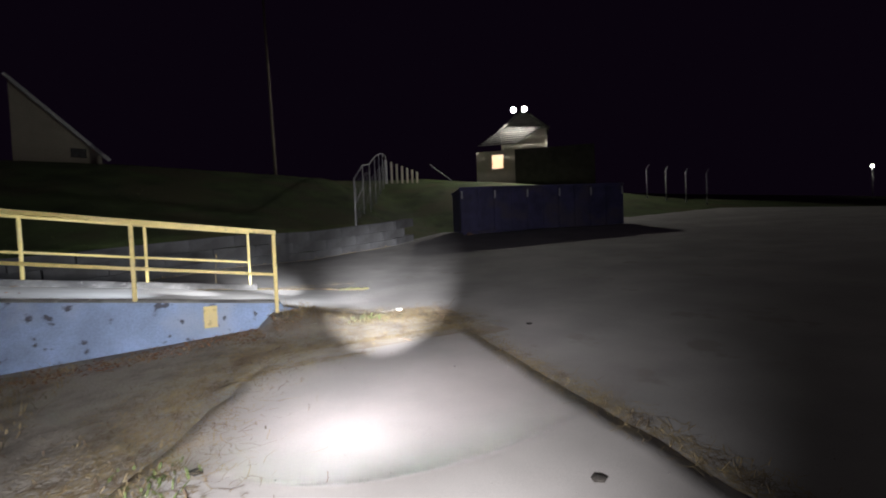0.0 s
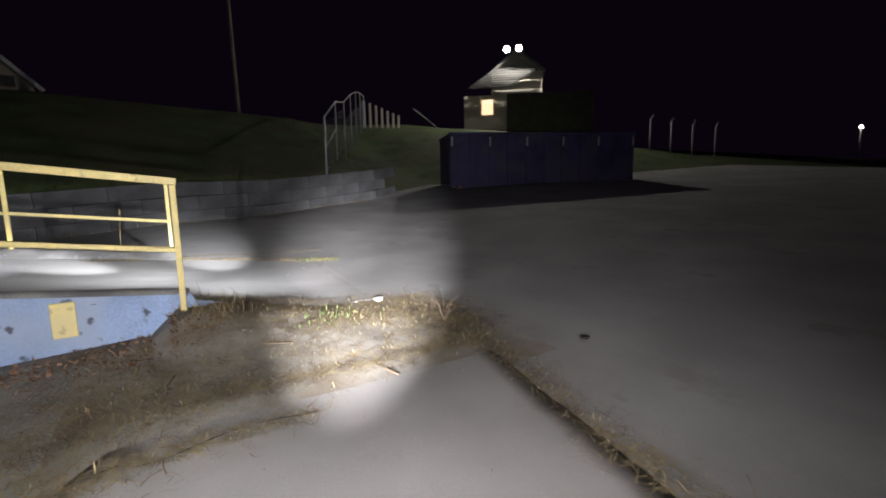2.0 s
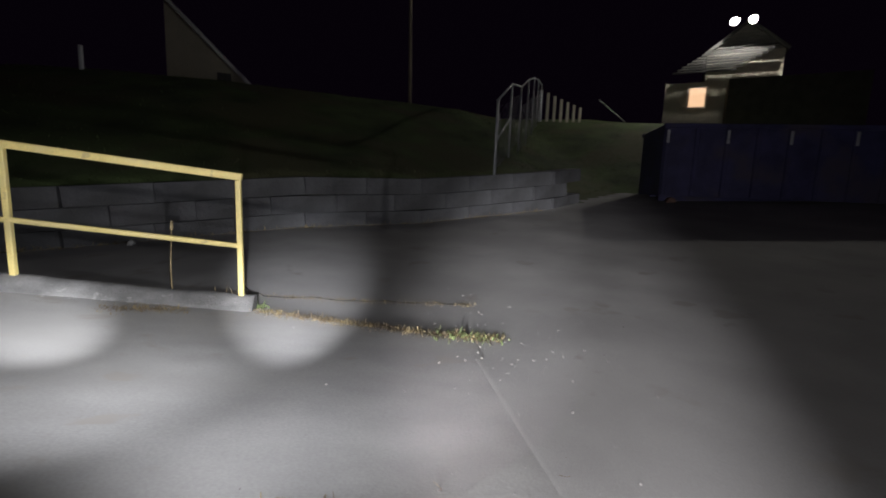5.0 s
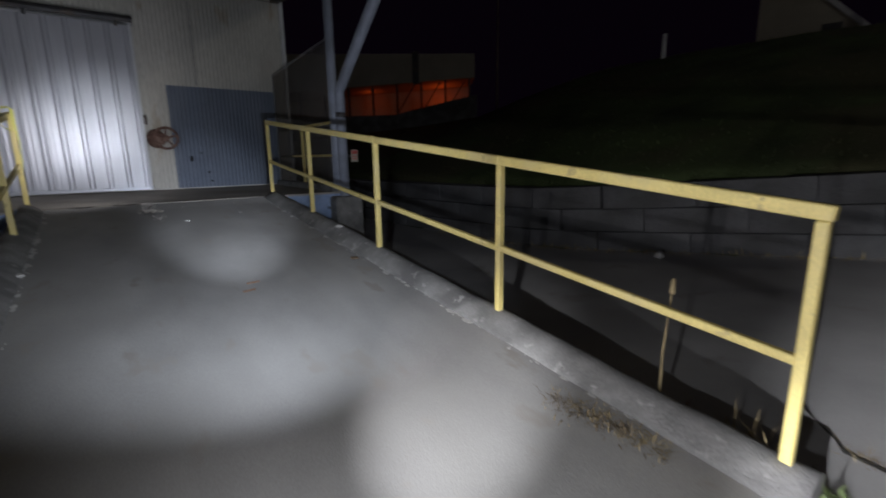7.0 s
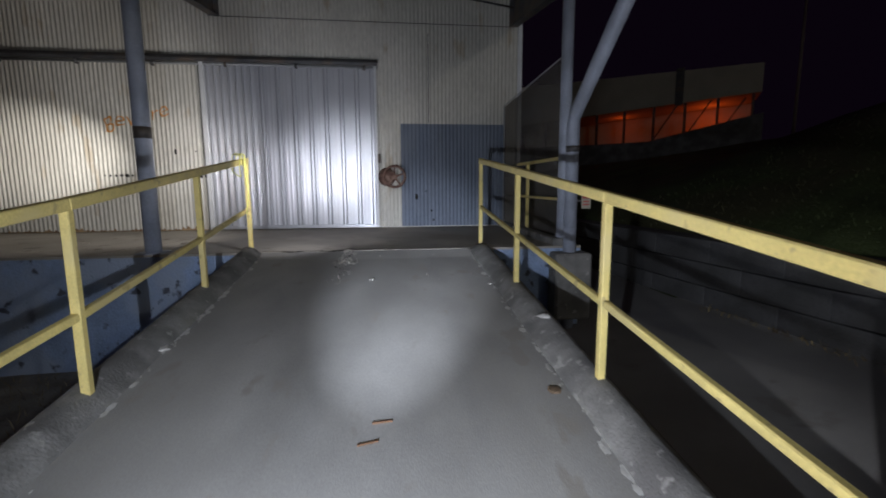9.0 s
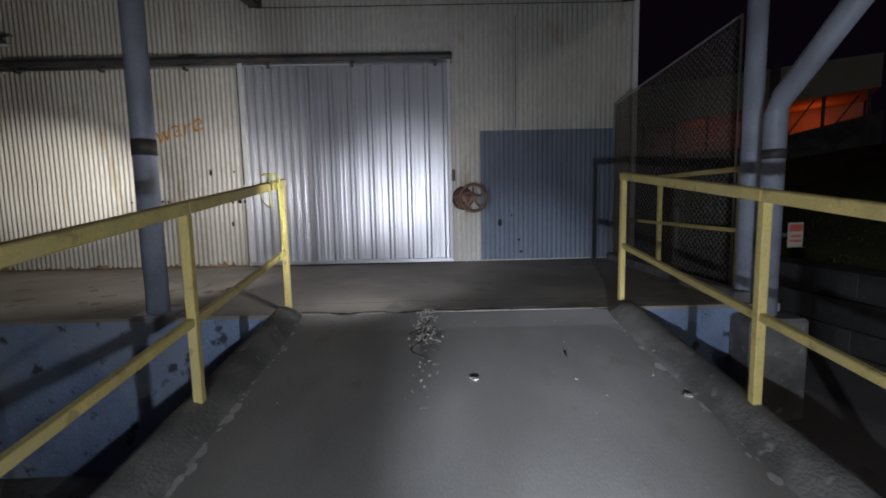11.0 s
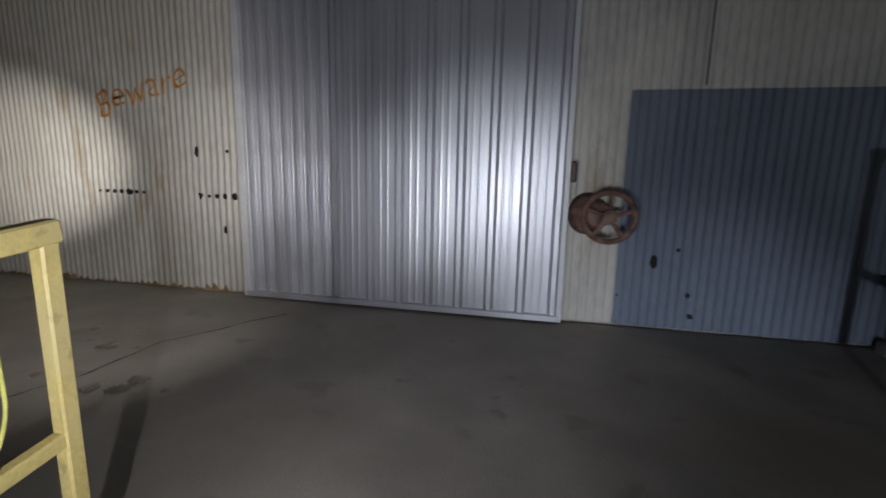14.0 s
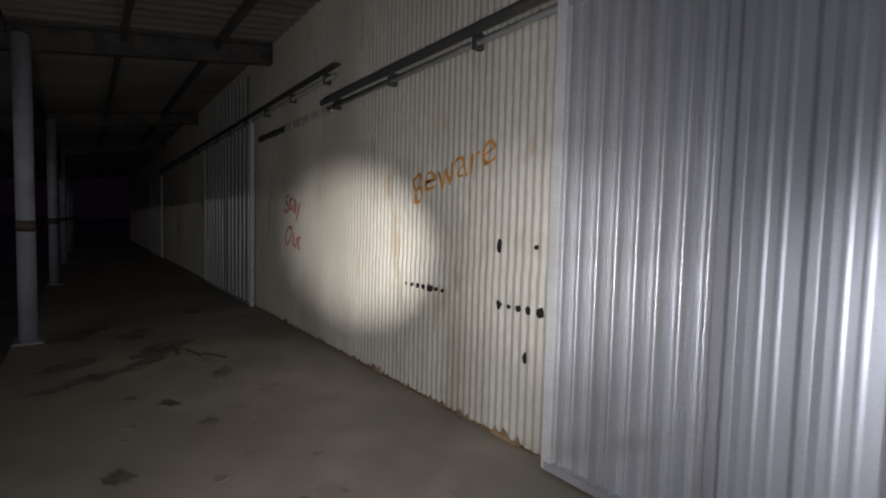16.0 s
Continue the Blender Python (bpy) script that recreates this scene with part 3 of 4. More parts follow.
for p, q in zip(cloth, cloth[1:]):
    for k in range(0, 20, 2):
        bm.faces.new((p[k], q[k], q[k + 2], p[k + 2])).smooth = True
        bm.faces.new((p[k + 1], p[k + 3], q[k + 3], q[k + 1])).smooth = True
part("shade_cloth", bm, CLOTH, screen, "thin dusty see-through shade cloth")

bm = bm_new()
box(bm, (1.1, 8.62, DOCK_Z + 0.04), (0.16, 3.1, 0.12), None, 0.015)
solid("kerb", bm, CURB, "low concrete kerb at the dock end", "kerb", kind="structure")

# ---- dock details ----
wheel = thing("valve_wheel", "rusty iron handwheel on a bell-shaped valve", "wheel", (-1.10, 9.93, 1.725))
def ring(bm, radius, thick, axis_y=0.0, n=28):
    pts = [Vector((radius * math.cos(2 * math.pi * i / n), axis_y, radius * math.sin(2 * math.pi * i / n))) for i in range(n)]
    rings = []
    for p in pts:
        r = Vector((p.x, 0, p.z)).normalized()
        rings.append([bm.verts.new(p + thick * (math.cos(a) * r + math.sin(a) * Vector((0, 1, 0)))) for a in [2 * math.pi * k / 8 for k in range(8)]])
    for i in range(n):
        a, b = rings[i], rings[(i + 1) % n]
        for k in range(8):
            bm.faces.new((a[k], b[k], b[(k + 1) % 8], a[(k + 1) % 8])).smooth = True


bm = bm_new()
ring(bm, 0.20, 0.024)
part("rim", bm, RUST, wheel)
for i in range(5):
    a = 2 * math.pi * i / 5 + 0.3
    bm = bm_new()
    bar(bm, (0.05 * math.cos(a), 0.01, 0.05 * math.sin(a)), (0.19 * math.cos(a), 0.0, 0.19 * math.sin(a)), 0.02, 0.035, 0.005)
    part("spoke", bm, RUST, wheel)
bm = bm_new()
pipe(bm, [(0, -0.03, 0), (0, 0.04, 0)], 0.06, 14)
part("hub", bm, RUST, wheel)
bm = bm_new()
pipe(bm, [(0, 0.03, 0), (-0.04, 0.10, 0)], 0.035, 12)
part("stem", bm, RUST, wheel)
part("valve_bell", pipe(bm_new(), [(-0.035, 0.08, 0), (-0.07, 0.16, 0), (-0.12, 0.25, 0), (-0.14, 0.30, 0)], 0.085, 20, 0.185), RUST, wheel, "rust-brown bell-shaped valve body")
latch = solid("door_latch", box(bm_new(), (-1.385, WALL_Y - 0.10, 2.08), (0.05, 0.12, 0.18), None, 0.015), DARKSTEEL, "dark steel latch beside the door", "latch")


def blot(x, z, w, h, seed, y=WALL_Y - 0.0325):
    """A ragged hole in the sheet."""
    rnd = random.Random(seed)
    bm = bm_new()
    w, h, n = 0.8 * w, 0.8 * h, 11
    front, rear = [], []
    for i in range(n):
        a = 2 * math.pi * i / n
        k = 0.7 + 0.5 * rnd.random()
        p = (x + w / 2 * k * math.cos(a), z + h / 2 * k * math.sin(a))
        front.append(bm.verts.new((p[0], y, p[1])))
        rear.append(bm.verts.new((p[0], y + 0.03, p[1])))
    bm.faces.new(front)
    for i in range(n):
        bm.faces.new((front[i], front[(i + 1) % n], rear[(i + 1) % n], rear[i]))
    return solid("sheet_hole", bm, HOLE, "ragged dark rust hole in the sheet", "hole", "rust holes")


for i, (x, z, w, h) in enumerate([(-0.66, 1.37, 0.10, 0.21), (-0.47, 1.48, 0.05, 0.06), (-0.36, 1.09, 0.06, 0.08), (-0.32, 0.90, 0.09, 0.07), (-0.93, 1.05, 0.03, 0.03), (1.05, 1.36, 0.05, 0.02)]):
    blot(x, z - 0.04, w * 0.75, h * 0.8, i)
for i in range(7):
    blot(-6.42 + 0.095 * i, 1.765, (0.03, 0.04, 0.045, 0.06, 0.09, 0.04, 0.03)[i], (0.04, 0.05, 0.05, 0.07, 0.09, 0.05, 0.04)[i], 20 + i)
for i in range(6):
    blot(-5.14 + 0.098 * i, 1.75, (0.06, 0.03, 0.05, 0.06, 0.08, 0.07)[i], (0.09, 0.04, 0.07, 0.09, 0.10, 0.10)[i], 40 + i)
blot(-5.155, 2.205, 0.05, 0.12, 60)
blot(-4.80, 2.21, 0.025, 0.04, 61)
blot(-4.87, 1.40, 0.03, 0.10, 62)


def sprayed(word, x, z, size, tilt, mat, label):
    curve = bpy.data.curves.new("lettering", "FONT")
    curve.body, curve.size, curve.extrude, curve.shear, curve.offset = word, size, 0.002, 0.16, -0.005
    tmp = bpy.data.objects.new("lettering", curve)
    scene.collection.objects.link(tmp)
    bpy.context.view_layer.update()
    data = bpy.data.meshes.new_from_object(tmp.evaluated_get(bpy.context.evaluated_depsgraph_get()))
    bpy.data.objects.remove(tmp)
    bm = bm_new()
    bm.from_mesh(data)
    bmesh.ops.subdivide_edges(bm, edges=[e for e in bm.edges if e.calc_length() > 0.05 * size], cuts=4)
    for v in bm.verts:
        p, k = v.co / (0.55 * size), 0.11 * size
        v.co.x += k * noise.noise((p.x, p.y, 3.0)) + 0.2 * k * noise.noise((p.x * 4, p.y * 4, 5.0))
        v.co.y += 1.3 * k * noise.noise((p.x, 0.5 * p.y, 9.0)) + 0.2 * k * noise.noise((p.x * 4, p.y * 4, 7.0))
    data = mesh_of("graffiti", bm, mat)
    ob = new("graffiti", data)
    ob.matrix_world = Matrix.Translation((x, WALL_Y - 0.0245, z)) @ pose(0, 0, 0, 90, 0, 0) @ pose(0, 0, 0, 0, 0, tilt)
    return tagged(ob, label, "graffiti")


sprayed("Beware", -6.36, 2.55, 0.39, 15, ORANGEPAINT, "orange sprayed word on cream corrugated wall")
sprayed("Stay", -9.95, 2.52, 0.42, -6, REDPAINT, "red sprayed word on cream corrugated wall")
sprayed("Out", -9.95, 2.01, 0.42, -6, REDPAINT, "red sprayed second word on cream wall")


def crack(points, width, z_of, label, seed=1, wander=0.04, dense=0.07, lift=0.004, kind="structure"):
    """A jagged dark joint along points in plan."""
    bm = bm_new()
    rnd = random.Random(seed)
    left, right = [], []
    for (ax, ay), (bx, by) in zip(points, points[1:]):
        d = Vector((bx - ax, by - ay, 0))
        n = max(2, int(d.length / dense))
        side = Vector((-d.y, d.x, 0)).normalized()
        for i in range(n):
            c = Vector((ax, ay, 0)) + d * i / n + side * wander * noise.noise((ax + d.x * i / n * 3, ay + d.y * i / n * 3, seed)) * 2
            w = width * (0.3 + rnd.random())
            for row, s in ((left, w / 2), (right, -w / 2)):
                p = c + side * s
                row.append(bm.verts.new((p.x, p.y, z_of(p.x, p.y) + lift)))
    for i in range(len(left) - 1):
        bm.faces.new((left[i], left[i + 1], right[i + 1], right[i]))
    return solid("trim_joint", bm, CRACK, label, "joint", kind=kind)


def dock(x, y):
    return DOCK_Z if y > 7.02 else max(ramp_z(y), float(np.interp(y, (6.7, 7.02), (ramp_z(6.7), 0.714))))



crack([(-2.95, 7.05), (-2.2, 7.03), (-1.5, 7.06), (-1.0, 7.03), (-0.05, 7.05)], 0.026, dock, "dark cracked joint at the top of the ramp", 2, 0.05, 0.03, lift=0.006)
crack([(-3.1, 7.40), (-1.6, 7.42), (0.2, 7.37), (1.0, 7.5)], 0.010, dock, "thin crack in the dock floor", 3)
crack([(-1.75, 7.03), (-1.78, 6.5), (-1.72, 6.0)], 0.018, dock, "dark crack running down the ramp", 4, 0.07, 0.025, lift=0.005)
bm = bm_new()
rnd = random.Random(21)
for _ in range(100):
    y = 7.0 - 1.9 * rnd.random() ** 1.4
    x = -1.75 + rnd.gauss(0, 0.05) if rnd.random() < 0.7 else -2.9 + 2.8 * rnd.random()
    s = 0.004 + 0.011 * rnd.random() ** 2
    bmesh.ops.create_cube(bm, size=s, matrix=Matrix.Translation((x, y, dock(x, y) + s * 0.2)) @ Euler((rnd.random(), rnd.random(), rnd.random() * 6)).to_matrix().to_4x4() @ Matrix.Diagonal((1.3, 1, 0.6, 1)))
solid("gravel", bm, STONE, "concrete crumbs along the ramp crack", "gravel", kind="stuff")


def stain(x, y, w, l, turn, seed, lift=0.003):
    """A flat ragged stain on the dock floor."""
    rnd = random.Random(seed)
    bm = bm_new()
    ring_ = []
    n = 26
    for i in range(n):
        a = 2 * math.pi * i / n
        k = 0.55 + 0.6 * rnd.random()
        p, q = w / 2 * k * math.cos(a), l / 2 * k * math.sin(a)
        ring_.append(bm.verts.new((x + p * math.cos(turn) - q * math.sin(turn), y + p * math.sin(turn) + q * math.cos(turn), DOCK_Z + lift)))
    hub = bm.verts.new((x, y, DOCK_Z + lift))
    for i in range(n):
        bm.faces.new((hub, ring_[i], ring_[(i + 1) % n]))
    return solid("floor_stain", bm, STAINED, "dark oily stain on the dock floor", "stain", "dock stains", "structure")


for i, (x, y, w, l, turn) in enumerate([(-8.42, 7.85, 0.32, 0.75, 0.45), (-8.72, 8.3, 0.22, 0.5, 0.5), (-8.2, 7.5, 0.2, 0.4, 0.3), (-7.26, 8.32, 0.28, 0.12, 0.4), (-6.66, 8.52, 0.2, 0.16, 0.2), (-4.73, 8.7, 0.16, 0.12, 0.3), (-4.08, 8.19, 0.16, 0.13, 0.2), (-4.69, 8.34, 0.14, 0.10, 0.4), (-7.56, 8.05, 0.16, 0.1, 0.3), (-5.29, 8.04, 0.2, 0.1, 0.6), (-11.6, 9.2, 0.6, 0.3, 0.1), (-9.2, 8.5, 0.5, 1.1, 0.9), (-10.2, 8.3, 0.4, 0.9, 1.2), (-9.0, 7.6, 0.35, 0.9, 0.7), (-10.6, 7.7, 0.5, 1.2, 1.0), (-7.9, 8.9, 0.22, 0.5, 1.2), (-6.1, 7.9, 0.25, 0.18, 0.3)]):
    stain(x, y, w, l, turn, 300 + i, 0.003 + 0.0003 * i)
# Rusted, ragged foot of the wall sheets.
bm = bm_new()
rnd = random.Random(31)
x, low, high = -11.35, [], []
while x < -4.62:
    low.append(bm.verts.new((x, WALL_Y - 0.0305, DOCK_Z + 0.004)))
    high.append(bm.verts.new((x, WALL_Y - 0.0305, DOCK_Z + 0.012 + 0.07 * rnd.random() ** 3 + 0.05 * max(0, noise.noise((x * 2.5, 4, 0))))))
    x += 0.03
for i in range(len(low) - 1):
    bm.faces.new((low[i], low[i + 1], high[i + 1], high[i]))
solid("trim_rust_edge", bm, RUSTEDGE, "ragged rusty lower edge of wall sheets", "trim", kind="structure")
bm = bm_new()
pipe(bm, [(-18.6, 7.1, DOCK_Z), (-18.6, 7.1, DOCK_Z + 1.6)], 0.06, 10)
solid("bollard_post", bm, WHITETRIM, "short white post at the dock edge", "post")
crack([(-3.9, 9.75), (-4.4, 8.9), (-4.5, 8.2), (-4.9, 7.2)], 0.013, dock, "dark crack across the dock floor", 5)


def debris(name, x, y, z, size, mat, seed, label, category, flat=0.35):
    rnd = random.Random(seed)
    bm = bm_new()
    bmesh.ops.create_icosphere(bm, subdivisions=1, radius=size / 2)
    for v in bm.verts:
        v.co *= 0.7 + 0.6 * rnd.random()
        v.co.z *= flat
    low = min(v.co.z for v in bm.verts)
    ob = solid(name, bm, mat, label, category)
    ob.location, ob.rotation_euler = (x, y, z - low - 0.002), (0, 0, rnd.random() * 6)
    return ob


rnd = random.Random(7)
for i in range(26):
    x, y = (-4.7, 8.7) if i < 5 else (-4.1, 8.2) if i < 9 else (-8 + rnd.random() * 3.5, 7.5 + rnd.random() * 1.6)
    x, y = x + rnd.gauss(0, 0.16), y + rnd.gauss(0, 0.09)
    debris("dirt_clod", x, y, DOCK_Z, 0.05 + 0.08 * rnd.random(), SOIL, i, "dark dried dirt on the dock floor", "dirt", 0.12)
for i in range(3):
    bm = bm_new()
    bar(bm, (0, 0, 0.012), (0.5 - 0.1 * i, 0.1 * i, 0.012), 0.03, 0.018, 0.003)
    ob = solid("wood_splinter", bm, BARKBROWN, "broken wooden stick on the dock floor", "stick")
    ob.location = (-9.3 + 0.3 * i, 8.6 + 0.12 * i, DOCK_Z)
for i, (x, y, s, mat) in enumerate([(-1.42, 5.85, 0.07, PALE), (-0.02, 4.48, 0.11, PALE), (-2.88, 4.4, 0.14, PALE), (-0.26, 3.6, 0.10, BARKBROWN), (-0.2, 5.6, 0.06, PALE)]):
    z = ramp_z(y) + (0.10 if abs(x + 1.5) > 1.4 else 0)
    debris("litter", x, y, z, s, mat, 70 + i, "scrap of pale litter on the ramp" if mat == PALE else "dry brown leaf scrap on the ramp", "litter", 0.3)
for i, (x, y, a) in enumerate([(-1.42, 3.23, 0.25), (-1.35, 3.4, 0.1)]):
    bm = bm_new()
    bar(bm, (0, 0, 0.008), (0.11 * math.cos(a), 0.11 * math.sin(a), 0.010), 0.013, 0.010, 0.003)
    ob = solid("twig", bm, LEAF, "short brown twig on the ramp", "twig")
    ob.location = (x, y, ramp_z(y))

# Flaked pale spots along the kerb's foot.
bm = bm_new()
for x in (-0.182, -2.818):
    for i in range(90):
        y = 0.6 + 6.2 * rnd.random()
        s = 0.007 + 0.030 * rnd.random() ** 4
        c = Vector((x + rnd.gauss(0, 0.015), y, ramp_z(y) + 0.004))
        vs = [bm.verts.new(c + Vector((s * (0.6 + rnd.random() * 0.6) * math.cos(a), 1.8 * s * math.sin(a), SLOPE * 1.8 * s * math.sin(a)))) for a in [k * 1.047 for k in range(6)]]
        bm.faces.new(vs)
solid("paint_flakes", bm, PALE, "pale mortar flakes along the kerbs", "flakes", kind="stuff")

# Spalled lip where the ramp meets the dock, with rubble in its notch.
bm = bm_new()
lip = []
for i in range(150):
    x = -2.78 + 2.52 * i / 149
    notch = 0.10 * math.exp(-((x + 1.75) / 0.10) ** 2)
    near = 7.075 + 0.030 * noise.noise((x * 3.0, 1, 0)) + 0.020 * noise.noise((x * 13, 4, 0)) + notch
    far = 7.14 + notch + 0.02 * noise.noise((x * 2.0, 8, 0))
    lip.append([bm.verts.new((x, y, DOCK_Z + h)) for y, h in ((near, 0.001), (near + 0.008, 0.004 + 0.002 * noise.noise((x * 9, 2, 0))), ((near + far) / 2, 0.005), (far, 0.001))])
for p, q in zip(lip, lip[1:]):
    for k in range(3):
        bm.faces.new((p[k], q[k], q[k + 1], p[k + 1])).smooth = k > 0
solid("trim_spalled_lip", bm, DOCK, "spalled concrete lip above the ramp joint", "trim", kind="structure")
bm = bm_new()
rnd = random.Random(44)
for _ in range(260):
    u = rnd.random() ** 1.6
    x, y = -1.75 + rnd.gauss(0, 0.035 + 0.03 * u), 7.10 - 0.75 * u
    size = 0.004 + 0.012 * rnd.random() ** 2
    bmesh.ops.create_cube(bm, size=size, matrix=Matrix.Translation((x, y, dock(x, y) + size * 0.25)) @ Euler((rnd.random(), rnd.random(), rnd.random() * 6)).to_matrix().to_4x4() @ Matrix.Diagonal((1.3, 1, 0.7, 1)))
solid("rubble", bm, DOCK, "broken concrete rubble in the ramp notch", "rubble", kind="stuff")

# Rope on the railing's end.
top = ramp_z(7.08) + 0.09 + RH
rope = thing("rope", "yellow rope looped over the railing end", "rope", (-2.99, 6.85, top))
def loop(points, name):
    pts = []
    P = [Vector(p) for p in points]
    for i in range(len(P) - 1):
        p0, p1, p2, p3 = P[max(i - 1, 0)], P[i], P[i + 1], P[min(i + 2, len(P) - 1)]
        for k in range(6):
            t = k / 6
            pts.append(0.5 * (2 * p1 + (p2 - p0) * t + (2 * p0 - 5 * p1 + 4 * p2 - p3) * t * t + (3 * p1 - p0 - 3 * p2 + p3) * t ** 3))
    bm = bm_new()
    pipe(bm, pts + [P[-1]], 0.0056, 7)
    part(name, bm, ROPE, rope)


loop([(0.06, -0.10, -0.12), (0.05, -0.12, 0.012), (-0.05, -0.08, 0.012), (-0.06, -0.05, -0.1), (-0.05, -0.10, -0.18), (0.05, -0.17, -0.24), (0.055, -0.20, -0.14), (0.05, -0.16, 0.012), (-0.02, -0.12, 0.014)], "coil")
loop([(-0.05, 0.02, 0.012), (0.05, 0.0, 0.013), (0.06, -0.02, -0.2), (0.055, 0.02, -0.34), (0.06, 0.0, -0.20), (0.05, 0.04, 0.013), (-0.05, 0.06, 0.012), (-0.06, 0.06, -0.1)], "coil")
loop([(0.05, -0.01, -0.05), (0.06, 0.03, -0.30), (0.06, 0.04, -0.45), (0.055, 0.0, -0.60), (0.06, -0.06, -0.68)], "tail")
loop([(0.055, 0.05, -0.08), (0.06, 0.06, -0.35), (0.06, 0.05, -0.5), (0.055, -0.03, -0.67)], "tail")

# Yellow plate on the ramp's side.
bm = bm_new()
box(bm, (-3.108, 0.81, -0.13), (0.025, 0.17, 0.30), None, 0.006)
solid("marker_plate", bm, YELLOW, "small yellow painted plate on blue wall", "plate")


# ---- yard ----
retain = thing("wall_retaining", "long grey concrete retaining wall below the hill", "wall", kind="structure")
for row in range(3):
    y = 12.0 + 0.6 * (row % 2)
    while y > -6.4:
        a, b = Vector((hill_edge(y), y, 0)), Vector((hill_edge(y - 1.2), y - 1.2, 0))
        a.z, b.z = yard_z(a.x, a.y), yard_z(b.x, b.y)
        d, c = b - a, (a + b) / 2
        block = part("block", box(bm_new(), (0, 0, 0), (d.length - 0.005, 0.5, 0.342), None, 0.008), BLOCK, retain)
        block.matrix_basis = Matrix.Translation((c.x + 0.12 + 0.02 * row + 0.006 * random.random(), c.y, c.z + 0.10 + row * 0.35)) @ Matrix.Rotation(math.atan2(d.y, d.x), 4, "Z") @ Matrix.Rotation(-math.asin(d.z / d.length), 4, "Y")
        y -= 1.2

# Dumpster
A, B = Vector((6.7, -9.15, 0)), Vector((3.85, -16.1, 0))
dump_dir = (B - A).normalized()
back = Vector((-dump_dir.y, dump_dir.x, 0))
if back.x < 0:
    back = -back
L, D, HT = 7.4, 2.4, 2.08
skip = thing("dumpster", "dark ribbed steel roll-off dumpster, open topped", "dumpster")
skip.matrix_world = Matrix.Translation((A + B) / 2 + back * D / 2 + Vector((0, 0, 0.80))) @ Matrix.Rotation(math.atan2(dump_dir.y, dump_dir.x), 4, "Z")
for c, s in (((0, D / 2, HT / 2 + 0.1), (L, 0.05, HT - 0.2)), ((0, -D / 2, HT / 2 + 0.1), (L, 0.05, HT - 0.2)), ((L / 2, 0, HT / 2 + 0.1), (0.05, D, HT - 0.2)), ((-L / 2, 0, HT / 2 + 0.1), (0.05, D, HT - 0.2)), ((0, 0, 0.22), (L, D, 0.06))):
    part("side_panel" if c[2] > 0.3 else "floor_panel", box(bm_new(), c, s, None, 0.006), SKIP, skip)
for s in (1, -1):
    for i in range(11):
        bm = bm_new()
        box(bm, (-L / 2 + 0.05 + i * (L - 0.1) / 10, s * (D / 2 + 0.05), HT / 2 + 0.08), (0.10, 0.09, HT - 0.25), None, 0.012)
        part("side_rib", bm, SKIP, skip)
        # Pale plates imitate the floodlight's glint near the rib tops.
        if i % 2 == 0:
            part("rib_glint", box(bm_new(), (-L / 2 + 0.05 + i * (L - 0.1) / 10, s * (D / 2 + 0.10), HT - 0.32), (0.07, 0.012, 0.34), None, 0.004), PIPE, skip, "pale plate standing in for floodlight glint on the rib")
    bm = bm_new()
    box(bm, (0, s * (D / 2 + 0.03), HT - 0.04), (L + 0.12, 0.14, 0.12), None, 0.01)
    part("top_rail", bm, SKIP, skip)
    bm = bm_new()
    box(bm, (0, s * 0.5, 0.07), (L - 0.3, 0.1, 0.24), None, 0.008)
    part("skid", bm, SKIP, skip)
    for e in (1, -1):
        bm = bm_new()
        pipe(bm, [(e * (L / 2 - 0.4), s * 0.7, 0.02), (e * (L / 2 - 0.4), s * 0.95, 0.02)], 0.12, 14)
        part("roller", bm, RUST, skip)

# Gable house with the floodlight.
def stand_at(origin, right):
    right = Vector(right).normalized()
    return Matrix.Translation(origin) @ Matrix.Rotation(math.atan2(right.y, right.x), 4, "Z")


house = thing("house", "pale sided gable house on the hill, one window lit", "house")
house.matrix_world = stand_at((18.4, -22.15, 3.7), (-0.642, -0.767, 0)) @ Matrix.Scale(1.25, 4)
HW, EAVE, APEX, MID = 1.45, 4.2, 5.4, 0.15
bm = bm_new()
for y in (0.0, 8.0):
    bm.faces.new([bm.verts.new((MID + x, y, z)) for x, z in ((-HW, 0), (HW, 0), (HW, EAVE), (0, APEX), (-HW, EAVE))])
va = list(bm.verts)
for i in range(5):
    k = (i + 1) % 5
    if i not in (2, 3):
        bm.faces.new((va[i], va[k], va[k + 5], va[i + 5]))
part("wall", bm, BEIGE, house)
part("wall", box(bm_new(), (-1.55, 1.98, 1.5), (2.75, 4.0, 3.0)), BEIGE, house)
z = 4.2
while z < APEX - 0.15:
    half = HW * (APEX - z) / (APEX - EAVE)
    bm = prism([(-0.045, 0.0), (-0.012, 0.16), (0.0, 0.16), (0.0, 0.0)], MID - half, MID + half)
    bmesh.ops.translate(bm, verts=bm.verts, vec=(0, 0, z))
    part("siding_board", bm, SIDING, house)
    z += 0.17
